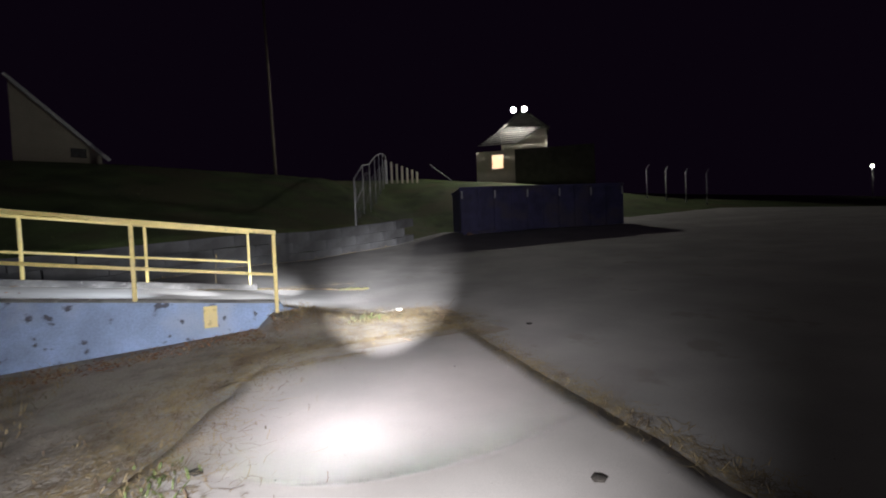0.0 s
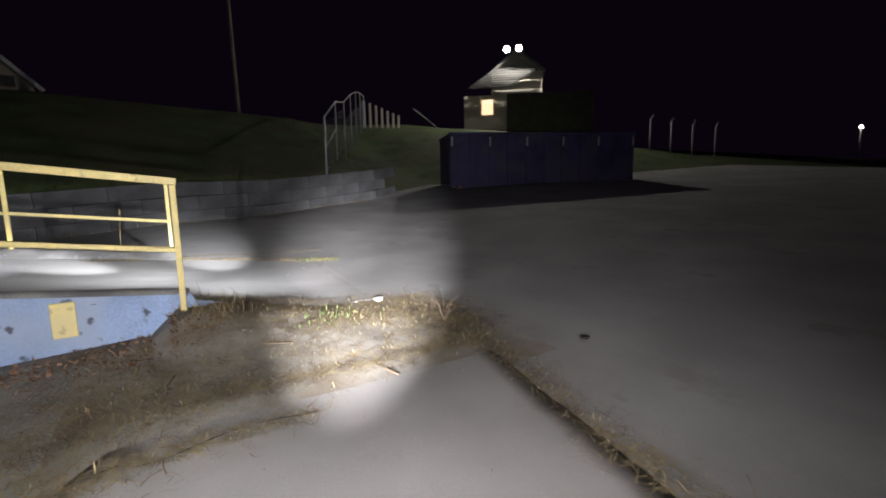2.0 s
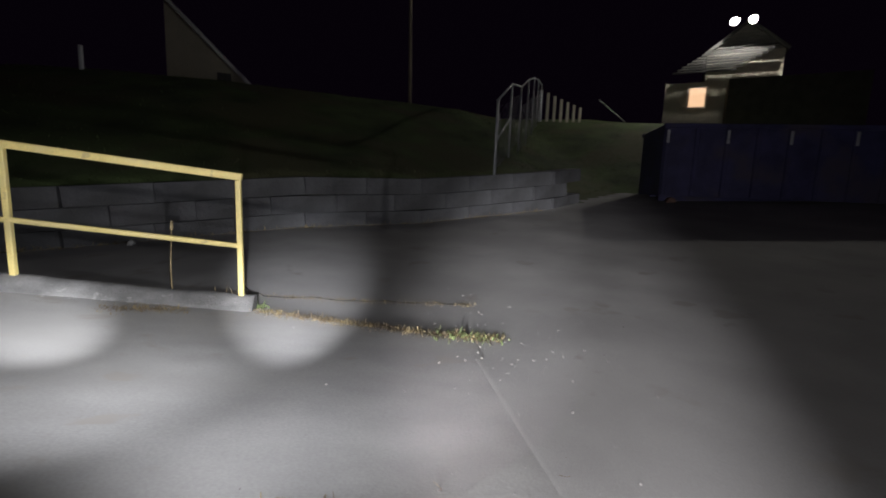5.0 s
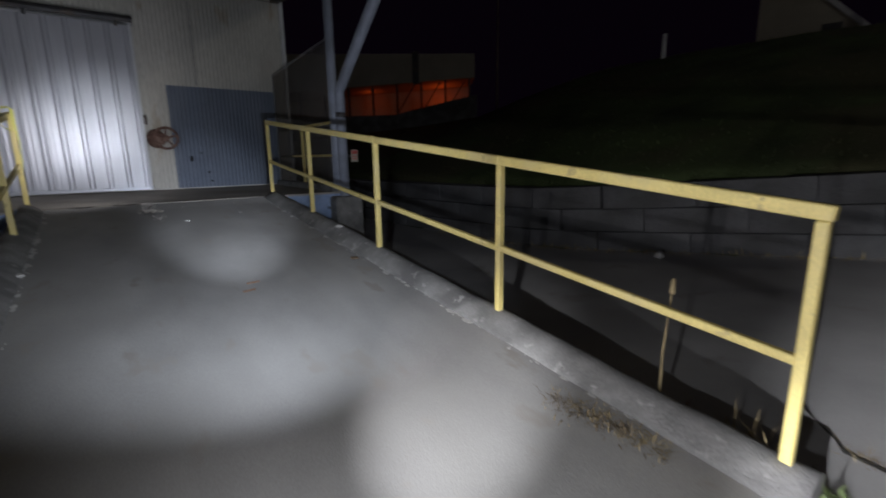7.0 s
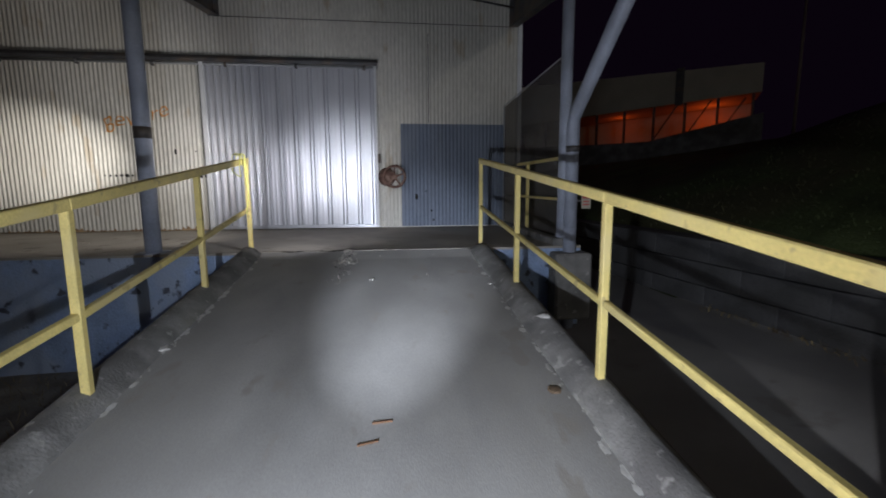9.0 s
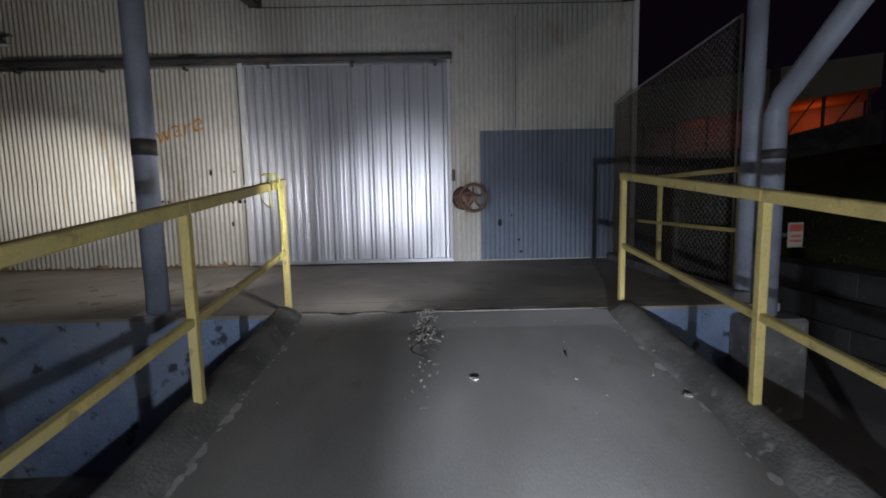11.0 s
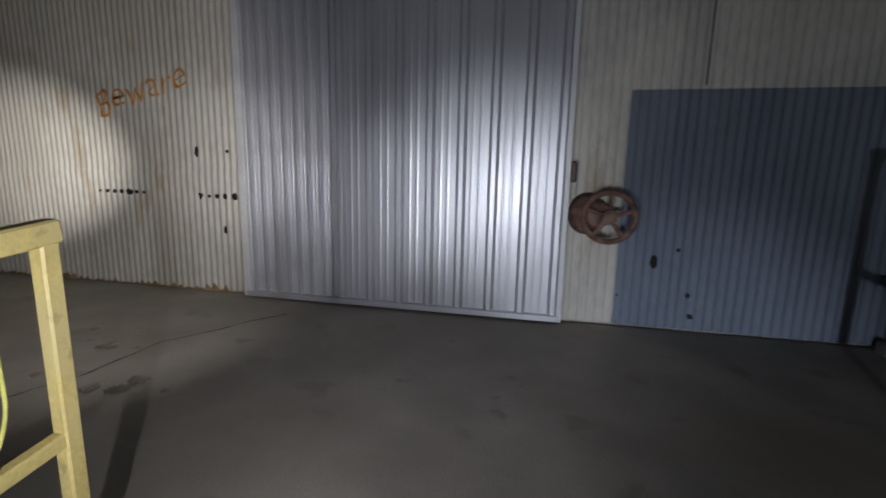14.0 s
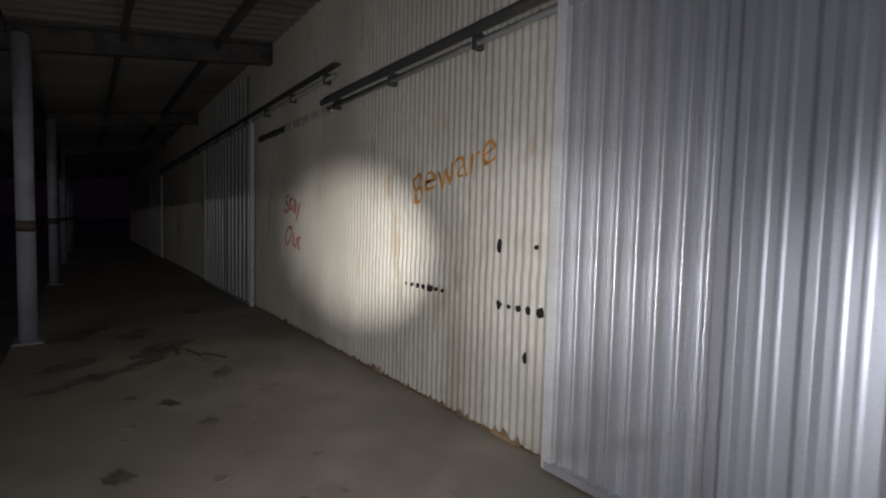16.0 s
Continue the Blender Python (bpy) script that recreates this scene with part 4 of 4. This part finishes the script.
# Ribbed lean-to roof under the gable, running skew to the left.
for i in range(9):
    u, v = i / 9, (i + 1) / 9
    bm = bm_new()
    quad = []
    for w, lift in ((u, 0.0), (v, 0.11)):
        for x in (-1.0 - 1.6 * w, 1.6 - 2.0 * w):
            quad.append((x, -0.05 - 1.5 * w, 4.45 - 1.4 * w + lift))
    top = [bm.verts.new(quad[k]) for k in (0, 1, 3, 2)]
    low = [bm.verts.new((p[0], p[1], p[2] - 0.08)) for p in [quad[k] for k in (0, 1, 3, 2)]]
    bm.faces.new(top)
    bm.faces.new(list(reversed(low)))
    for k in range(4):
        bm.faces.new((top[k], low[k], low[(k + 1) % 4], top[(k + 1) % 4]))
    part("roof_strip", bm, METALROOF, house, "pale metal roof strip")
pitch = math.atan2(APEX - EAVE, HW)
for s in (1, -1):
    run = HW + 0.12
    bm = box(bm_new(), (MID + s * run / 2, 3.9, APEX - math.tan(pitch) * run / 2 + 0.06), (run / math.cos(pitch), 8.4, 0.10), Matrix.Rotation(s * pitch, 4, "Y"))
    part("roof", bm, ROOFDARK, house, "dark shingle roof")
    bm = bar(bm_new(), (MID, -0.34, APEX + 0.02), (MID + s * run, -0.34, APEX - math.tan(pitch) * run), 0.05, 0.14, 0.005)
    part("barge_board", bm, METALROOF, house, "pale barge board")
window = part("window", box(bm_new(), (-1.55, -0.06, 2.3), (0.66, 0.03, 0.86)), WARMWIN, house, "warmly lit window pane")
for c, s in (((-1.55, -0.08, 2.76), (0.8, 0.06, 0.07)), ((-1.55, -0.08, 1.84), (0.8, 0.06, 0.07)), ((-1.93, -0.08, 2.3), (0.07, 0.06, 0.9)), ((-1.17, -0.08, 2.3), (0.07, 0.06, 0.9))):
    part("window_frame", box(bm_new(), c, s), WHITETRIM, window)
# Added dark box: covers the house's right side, which lies in darkness.
part("unlit_side_box", box(bm_new(), (1.9, -0.9, 1.35), (4.6, 1.7, 2.7)), ROOFDARK, house, "dark box added over the unlit right side")
for dx in (-0.42, 0.26):
    flood = thing("floodlight", "bright white floodlight at the gable peak", "floodlight", house.matrix_world @ Vector((dx, -0.5, APEX - 0.02)), "gable floodlights")
    flood.rotation_euler = house.matrix_world.to_euler()
    part("housing", pipe(bm_new(), [(0, 0.0, 0), (0, 0.06, 0), (0, 0.16, 0)], 0.23, 20, 0.10), DARKSTEEL, flood)
    part("lens", pipe(bm_new(), [(0, -0.004, 0), (0, -0.03, 0), (0, -0.06, 0)], 0.21, 20, 0.12), BULB, flood, "glowing round lens")
    part("arm", bar(bm_new(), (0, 0.08, -0.05), (0, 0.4, -0.25), 0.05, 0.05), DARKSTEEL, flood)

# Shed with a single slope on the hill.
shed = thing("shed", "pale tall shed with sloping roof on the hill", "shed")
shed.matrix_world = stand_at((31.94, 11.93, 5.9), (0.25, -0.97, 0)) @ Matrix.Scale(1.17, 4)
bm = bm_new()
prof = [(0, 0), (4.3, 0), (4.3, 1.9), (0, 6.1)]
a = [bm.verts.new((x, 0, z)) for x, z in prof]
b = [bm.verts.new((x, 9, z)) for x, z in prof]
bm.faces.new(a)
bm.faces.new(list(reversed(b)))
for i in range(4):
    bm.faces.new((a[i], b[i], b[(i + 1) % 4], a[(i + 1) % 4]))
part("wall", bm, BEIGE, shed)
bm = bm_new()
bar(bm, (-0.2, -0.08, 6.36), (4.7, -0.08, 1.58), 0.16, 0.22)
part("barge_board", bm, WHITETRIM, shed, "pale barge board")
bm = bm_new()
box(bm, (3.1, -0.01, 1.95), (0.8, 0.06, 0.6))
part("vent", bm, DARKSTEEL, shed, "dark vent opening")

# Box trailer parked far across the yard.
trailer = thing("box_trailer", "pale box trailer parked far across the dark yard", "trailer")
trailer.matrix_world = Matrix.Translation((-4.3, -24.2, yard_z(-4.3, -24.2))) @ Matrix.Rotation(math.radians(188), 4, "Z")
part("body", box(bm_new(), (4.0, -1.2, 1.75), (8.0, 2.4, 1.9), None, 0.04), BEIGE, trailer)
for i in range(12):
    part("side_rib", box(bm_new(), (0.2 + i * 0.69, 0.012, 1.75), (0.06, 0.03, 1.8), None, 0.006), SIDING, trailer)
for x in (1.0, 6.2, 7.2):
    for y in (-0.15, -2.25):
        wheel_ = part("tyre", pipe(bm_new(), [(x, y - 0.12, 0.42), (x, y + 0.12, 0.42)], 0.42, 20), ROOFDARK, trailer, "black rubber tyre")
        part("rim", pipe(bm_new(), [(x, y - 0.13, 0.42), (x, y + 0.13, 0.42)], 0.2, 14), PIPE, wheel_, "dull steel rim")

# Poles
for x, y, h, r, lean in ((26.2, -4.6, 16, 0.12, 0.3), (22.5, 25.5, 9, 0.09, 0.0)):
    bm = bm_new()
    z = ground_z(x, y)
    pipe(bm, [(x, y, z - 0.3), (x, y + lean / 2, z + h / 2), (x, y + lean, z + h)], r, 10, r * 0.7)
    solid("utility_pole", bm, WOODPOLE, "tall thin pole standing on the hill", "pole", "poles")
bm = bm_new()
z = ground_z(13.2, 7.8)
pipe(bm, [(13.2, 7.8, z - 0.1), (13.2, 7.8, z + 0.75)], 0.07, 8)
solid("marker_post", bm, WHITETRIM, "short white marker post on the grass", "post")
bm = bm_new()
z = ground_z(3.4, 12.6)
pipe(bm, [(3.4, 12.6, z - 0.1), (3.4, 12.6, z + 1.7)], 0.05, 8)
solid("steel_post", bm, PIPE, "grey steel post beyond the dock", "post")

# Chain-link fence climbing the hill.
fence = thing("fence", "chain link fence climbing the grassy hill", "fence")
F0, F1 = Vector((6.45, -4.4, 0)), Vector((19.9, -11.1, 0))
tops = []
for i in range(7):
    p = F0.lerp(F1, i / 6)
    z = ground_z(p.x + (0.3 if i == 0 else 0), p.y)
    high = z + 1.72 + 0.75 * math.sin(math.pi * min(1.0, 0.95 * i / 6)) + 0.1 * i / 6
    tops.append(Vector((p.x, p.y, high)))
    bm = bm_new()
    pipe(bm, [(p.x, p.y, z - 0.2), (p.x, p.y, high + 0.02)], 0.035 if i in (0, 6) else 0.026, 8)
    part("post", bm, PIPE, fence)
bm = bm_new()
pipe(bm, tops, 0.028, 8)
part("top_rail", bm, PIPE, fence)
bm = bm_new()
pipe(bm, [tops[0] - Vector((0, 0, 0.95)), tops[1] - Vector((0, 0, 0.95))], 0.024, 8)
part("brace_rail", bm, PIPE, fence)
bm = bm_new()
run = F1 - F0
for i in range(80):
    for s in (1, -1):
        u = i / 80
        p = F0 + run * u
        q = F0 + run * min(1, max(0, u + s * 0.16))
        za, zb = ground_z(p.x + 0.2, p.y) + 0.05, ground_z(q.x + 0.2, q.y) + 1.6
        pipe(bm, [(p.x, p.y, za), (q.x, q.y, zb)], 0.0018, 3)
tagged(part("chain_mesh", bm, PIPE, fence, "thin chain link wires"), kind="stuff")
gate = thing("fence", "weathered slat fence panel at the hill crest", "fence")
for i in range(7):
    p = F1 + Vector((0.2 * i, -0.5 * i, 0))
    z = ground_z(p.x, p.y)
    bm = bm_new()
    box(bm, (p.x, p.y, z + 0.8 - 0.06 * i), (0.06, 0.16, 1.75 - 0.14 * i), None, 0.008)
    part("slat", bm, WHITETRIM if i == 0 else BEIGE, gate)
bm = bm_new()
p, q = F1 + Vector((1.6, -4.4, 0)), F1 + Vector((2.2, -6.6, 0))
pipe(bm, [(p.x, p.y, ground_z(p.x, p.y) + 1.35), (q.x, q.y, ground_z(q.x, q.y) + 0.1)], 0.03, 8)
solid("stair_handrail", bm, PIPE, "grey sloping handrail at the hill crest", "handrail")
for i in range(4):
    x, y = 9.2 - 1.0 * i, -24.9 - 0.5 * i
    z = ground_z(x, y)
    post = thing("fence_post", "steel fence post with angled barbed wire arm", "post", (x, y, z), "barbed wire posts")
    part("shaft", pipe(bm_new(), [(0, 0, -0.2), (0, 0, 1.9)], 0.04, 8), PIPE, post)
    part("arm", pipe(bm_new(), [(0, 0, 1.88), (0.05, -0.3, 2.15)], 0.025, 6), PIPE, post)

# Open shelter with orange sodium light, beyond the warehouse.
shelter = thing("shelter", "long shelter with beige fascia, orange light inside", "shelter")
shelter.matrix_world = stand_at((22.1, 27.6, 0), (0.814, -0.581, 0))
bm = bm_new()
f = [bm.verts.new(p) for p in ((0, 0, 7.25), (0, 0, 9.0), (-17, 0, 9.1), (-17, 0, 6.1))]
g = [bm.verts.new(p) for p in ((0, 5, 7.25), (0, 5, 9.0), (-17, 5, 9.1), (-17, 5, 6.1))]
bm.faces.new(f)
bm.faces.new(list(reversed(g)))
for i in range(4):
    bm.faces.new((f[i], g[i], g[(i + 1) % 4], f[(i + 1) % 4]))
part("fascia", bm, BEIGE, shelter)
part("seam", box(bm_new(), (-4.6, -0.03, 8.0), (0.5, 0.04, 2.4)), DARKSTEEL, shelter)
part("rear_wall", box(bm_new(), (-8.5, 5.0, 4.5), (17, 0.2, 7)), BEIGE, shelter)
# Floor whose raised right end stands in for the hill hiding the orange.
bm = bm_new()
low = [bm.verts.new(p) for p in ((-17, 0.1, 0), (0.2, 0.1, 0), (0.2, 0.1, 6.0), (-6.5, 0.1, 4.5), (-17, 0.1, 4.4))]
far_side = [bm.verts.new((v.co.x, 5.1, v.co.z)) for v in low]
bm.faces.new(low)
bm.faces.new(list(reversed(far_side)))
for i in range(5):
    bm.faces.new((low[i], far_side[i], far_side[(i + 1) % 5], low[(i + 1) % 5]))
part("floor_slab", bm, BLOCK, shelter)
for x in (-2.3, -4.2, -6.1):
    part("brace", bar(bm_new(), (x, 0.3, 4.6), (x + 1.5, 0.3, 7.0), 0.09, 0.09), DARKSTEEL, shelter)
for i in range(8):
    part("post", box(bm_new(), (-0.4 - i * 1.9, 0.25, 5.8), (0.16, 0.16, 3.0)), DARKSTEEL, shelter)
for k, watts in ((-2.6, 26), (-8.5, 9)):
    lamp = bpy.data.lights.new("sodium_lamp", "POINT")
    lamp.energy, lamp.color, lamp.shadow_soft_size = watts, (1.0, 0.11, 0.012), 0.15
    new("sodium_lamp", lamp).matrix_world = shelter.matrix_world @ Matrix.Translation((k, 3.2, 6.0))
far = thing("street_lamp", "tiny bright street lamp far down the road", "street lamp", (20.0, -94, 0))
part("pole", pipe(bm_new(), [(0, 0, 0), (0, 0, 8.8)], 0.09, 8), PIPE, far)
bm = bm_new()
bmesh.ops.create_icosphere(bm, subdivisions=2, radius=0.24, matrix=Matrix.Translation((0, 0, 9.0)))
part("lamp", bm, FARLIGHT, far)

# ---- weeds, straw, leaves and gravel ----
def blades(name, spots, mat, label, category, height=(0.05, 0.16), flat=0.5, wide=0.006, seed=3):
    """Many thin bent blades, each with two pieces; spots: x, y, z."""
    rnd = random.Random(seed)
    bm = bm_new()
    for x, y, z in spots:
        h = height[0] + (height[1] - height[0]) * rnd.random() ** 1.5
        a = rnd.random() * 6.283
        lean = flat * (0.4 + rnd.random())
        d = Vector((math.cos(a), math.sin(a), 0))
        s = Vector((-d.y, d.x, 0)) * wide * (0.6 + rnd.random())
        p0 = Vector((x, y, z - 0.005))
        p1 = p0 + d * h * 0.5 * lean + Vector((0, 0, h * 0.5 * max(0.12, 1 - lean * 0.7)))
        p2 = p1 + d * h * 0.6 * lean + Vector((0, 0, h * 0.5 * (0.7 - lean * 0.75)))
        p2.z = max(p2.z, z + 0.004)
        v = [bm.verts.new(p) for p in (p0 - s, p0 + s, p1 + s, p1 - s, p2)]
        bm.faces.new(v[:4])
        bm.faces.new((v[3], v[2], v[4]))
    return solid(name, bm, mat, label, category, kind="stuff")


def top_z(x, y):
    if -3.08 < x < -0.08 and y > -2.05:
        return ramp_z(y) if y > 0 else max(ground_z(x, y), apron_z(x, y))
    if -15 < x < -4.75 and pad_low(x) + 0.1 < y < pad_high(x) - 0.1:
        return ground_z(x, y) + 0.012
    return ground_z(x, y)


rnd = random.Random(11)
def along(points, count, spread):
    out = []
    lens = [math.dist(a, b) for a, b in zip(points, points[1:])]
    for _ in range(count):
        r = rnd.random() * sum(lens)
        for (a, b), l in zip(zip(points, points[1:]), lens):
            if r <= l:
                break
            r -= l
        u = r / l
        x, y = a[0] + (b[0] - a[0]) * u + rnd.gauss(0, spread), a[1] + (b[1] - a[1]) * u + rnd.gauss(0, spread)
        out.append((x, y, top_z(x, y)))
    return out


SEAM = [(-3.3, -0.2), (-3.35, -1.2), (-3.6, -2.35), (-4.6, -2.3), (-5.4, -2.16), (-6.5, -1.95), (-9.0, -1.55)]
APRON = [(-0.15, -0.15), (-0.45, -1.0), (-0.6, -1.7), (-0.7, -2.3)]
JOINT = [(-5.25, -0.7), (-5.27, 0.3), (-5.4, 0.9)]
def strewn(spots, mat, label, length=(0.05, 0.24), wide=0.0017, seed=14):
    """Straws lying flat, crossing each other."""
    rnd = random.Random(seed)
    bm = bm_new()
    for x, y, z in spots:
        l = length[0] + (length[1] - length[0]) * rnd.random() ** 2
        a = rnd.random() * 6.283
        d = Vector((math.cos(a), math.sin(a), 0)) * l / 2
        s = Vector((-d.y, d.x, 0)).normalized() * wide * (0.5 + rnd.random())
        bow = Vector((-d.y, d.x, 0)) * rnd.gauss(0, 0.25)
        p = [Vector((x, y, z + 0.004 + 0.016 * rnd.random())) + o for o in (-d, bow, d)]
        p[2].z += 0.03 * rnd.random() ** 3
        v = [bm.verts.new(q + o) for q in p for o in (s, -s)]
        bm.faces.new((v[0], v[1], v[3], v[2]))
        bm.faces.new((v[2], v[3], v[5], v[4]))
    return solid("straw", bm, mat, label, "straw", kind="stuff")


BANK = [(-3.5, 0.1), (-4.6, 0.45), (-5.6, 1.15), (-8.0, 1.7)]
blades("straw", along(SEAM[:4], 1500, 0.2) + along(SEAM[3:], 420, 0.06) + along(BANK, 1900, 0.28) + along(JOINT, 300, 0.05), DEAD, "dry yellow straw along the concrete seams", "straw", (0.03, 0.13), 1.0, 0.002)
strewn(along(SEAM[:4], 6500, 0.26) + along([(-4.72, -2.25), (-4.72, 0.15)], 1500, 0.12) + along(SEAM[3:], 1900, 0.10) + along(BANK, 5600, 0.34) + along(JOINT, 400, 0.06) + along([(-4.1, -0.2), (-4.3, -1.9)], 1300, 0.42), DEAD, "flat strewn straw over the dusty ground")
strewn(along(SEAM[:3], 900, 0.3) + along(BANK, 1100, 0.4), BARKBROWN, "brown broken stems among the straw", (0.03, 0.13), 0.0025, 15)
blades("weeds", along([(hill_edge(v) - 0.2, v) for v in (7, 4, 1, -2, -5.8)], 1100, 0.07), DEAD, "dry weeds along the retaining wall foot", "weeds", (0.04, 0.2), 0.7, 0.005, 16)
blades("straw", along(APRON, 2200, 0.045) + along([(0.09, 0.1), (0.10, 2.6)], 700, 0.03) + along([(-0.38, 0.95), (-0.28, 0.4)], 500, 0.05) + along([(0.6, -0.1), (0.35, -1.2), (0.2, -2.3)], 700, 0.03), DEAD, "dry straw beside the far kerb", "straw", (0.03, 0.10), 0.8, 0.0021, 4)
blades("weeds", along([(0.10, -0.14), (0.06, 0.05)], 160, 0.05) + along([(-3.4, -1.1), (-3.5, -1.6)], 130, 0.14) + along(APRON[2:], 110, 0.06) + along([(0.95, 6.55), (1.0, 6.75)], 60, 0.05) + along([(-7.9, 1.55), (-6.9, 1.25)], 350, 0.14), GREEN, "small green weeds by the railing foot", "weeds", (0.04, 0.13), 0.5, 0.006, 5)
blades("weeds", along([(0.17, 0.1), (0.25, 1.4), (0.2, 2.6)], 700, 0.09) + along([(-3.25, -0.05), (-3.2, -0.6)], 120, 0.08), DEAD, "tall dry weeds behind the far railing", "weeds", (0.12, 0.36), 0.45, 0.0025, 6)
blades("dead_leaves", along([(-3.25, 0.05), (-3.5, 1.4), (-3.6, 3.0)], 1300, 0.16) + along([(-3.3, -0.3), (-3.7, 0.4)], 350, 0.14), LEAF, "brown dead leaves along the blue wall", "leaves", (0.04, 0.09), 1.0, 0.011, 8)
blades("weeds", [(x, y, top_z(x, y)) for x, y in [(-3.4 - 3.6 * rnd.random() ** 1.5, 2.2 + 4.6 * rnd.random()) for _ in range(2600)]], DEAD, "dry grass below the dock", "weeds", (0.08, 0.3), 0.6, 0.003, 9)
hill = []
for _ in range(16000):
    y = -15 + 26 * rnd.random()
    x = hill_edge(y) + 0.2 + 12.0 * rnd.random() ** 1.3
    hill.append((x, y, ground_z(x, y)))
blades("grass", hill, GRASS, "short green grass covering the hill", "grass", (0.05, 0.13), 0.6, 0.006, 10)
bm = bm_new()
for _ in range(420):
    k = rnd.random()
    if k < 0.5:
        x, y = -0.9 + rnd.gauss(0, 0.7), -2.3 + rnd.gauss(0, 0.45)
    else:
        x, y = -10 + 10 * rnd.random(), -4 + 5 * rnd.random()
    if -3.2 < x < 0.1 and y > -0.2:
        continue
    s = 0.003 + 0.010 * rnd.random() ** 3
    z = top_z(x, y)
    bmesh.ops.create_cube(bm, size=s, matrix=Matrix.Translation((x, y, z + s * 0.2)) @ Euler((rnd.random(), rnd.random(), rnd.random() * 6)).to_matrix().to_4x4() @ Matrix.Diagonal((1.3, 1, 0.6, 1)))
solid("gravel", bm, STONE, "loose gravel scattered on the concrete", "gravel", kind="stuff")
for i, (x, y, s) in enumerate([(-5.3, -3.0, 0.10), (-8.1, 0.2, 0.10), (-7.0, 1.0, 0.09), (-8.4, -0.9, 0.10)]):
    debris("dark_pebble", x, y, top_z(x, y), s, CRACK, 90 + i, "dark clod on the concrete", "clod", 0.3)
debris("litter", -3.2, -1.97, top_z(-3.2, -1.97), 0.13, PALE, 99, "crumpled pale litter in the straw", "litter", 0.5)
debris("litter", -3.6, -0.5, top_z(-3.6, -0.5), 0.06, PALE, 98, "flat pale litter on the straw", "litter", 0.2)
debris("litter", -7.6, 1.5, top_z(-7.6, 1.5), 0.13, PALE, 97, "crumpled pale wrapper in dry grass", "litter", 0.4)
debris("litter", 3.7, 2.5, yard_z(3.7, 2.5), 0.15, PALE, 96, "pale bag at the retaining wall foot", "litter", 0.8)
rnd = random.Random(61)
branch = thing("dry_branch", "dead branching weed standing in the straw", "weed", (-4.14, -2.28, top_z(-4.14, -2.28)))
for i in range(7):
    a, tall = 0.9 * i + 0.3 * rnd.random(), 0.16 + 0.16 * rnd.random()
    tip = (0.17 * math.cos(a) * (0.5 + rnd.random()), 0.17 * math.sin(a) * (0.5 + rnd.random()), tall)
    part("stem", pipe(bm_new(), [(0, 0, -0.01), (tip[0] * 0.35, tip[1] * 0.35, tall * 0.6), tip], 0.0035, 5, 0.0015), BARKBROWN, branch)
for i, (x, y, a) in enumerate([(-3.75, -2.62, 0.4), (-4.6, -2.5, 2.3), (-3.9, -0.7, 1.1), (-4.9, -1.3, 0.2), (-4.3, 0.1, 2.8)]):
    ob = solid("twig", pipe(bm_new(), [(-0.16, 0, 0.006), (0.0, 0.02, 0.014), (0.17, -0.01, 0.008)], 0.006, 5, 0.003), BARKBROWN, "dark fallen twig lying in the straw", "twig")
    ob.location, ob.rotation_euler = (x, y, top_z(x, y)), (0, 0, a)
stalk = bm_new()
pipe(stalk, [(0.12, 0.62, -0.15), (0.13, 0.63, 0.25), (0.11, 0.60, 0.62)], 0.008, 6, 0.005)
pipe(stalk, [(0.11, 0.60, 0.60), (0.12, 0.60, 0.68)], 0.016, 6, 0.010)
solid("dry_stalk", stalk, DEAD, "tall dry seed stalk beside the far railing", "weed")
crack([(1.0, 0.2), (0.6, -0.1), (0.35, -1.2), (0.2, -2.3)], 0.022, lambda x, y: ground_z(x, y), "weedy joint in the yard concrete", 12, lift=0.012)
crack([(-5.25, -0.7), (-5.27, 0.3), (-5.4, 0.9)], 0.016, lambda x, y: ground_z(x, y) + 0.014, "weedy joint across the pad", 13, lift=0.006)
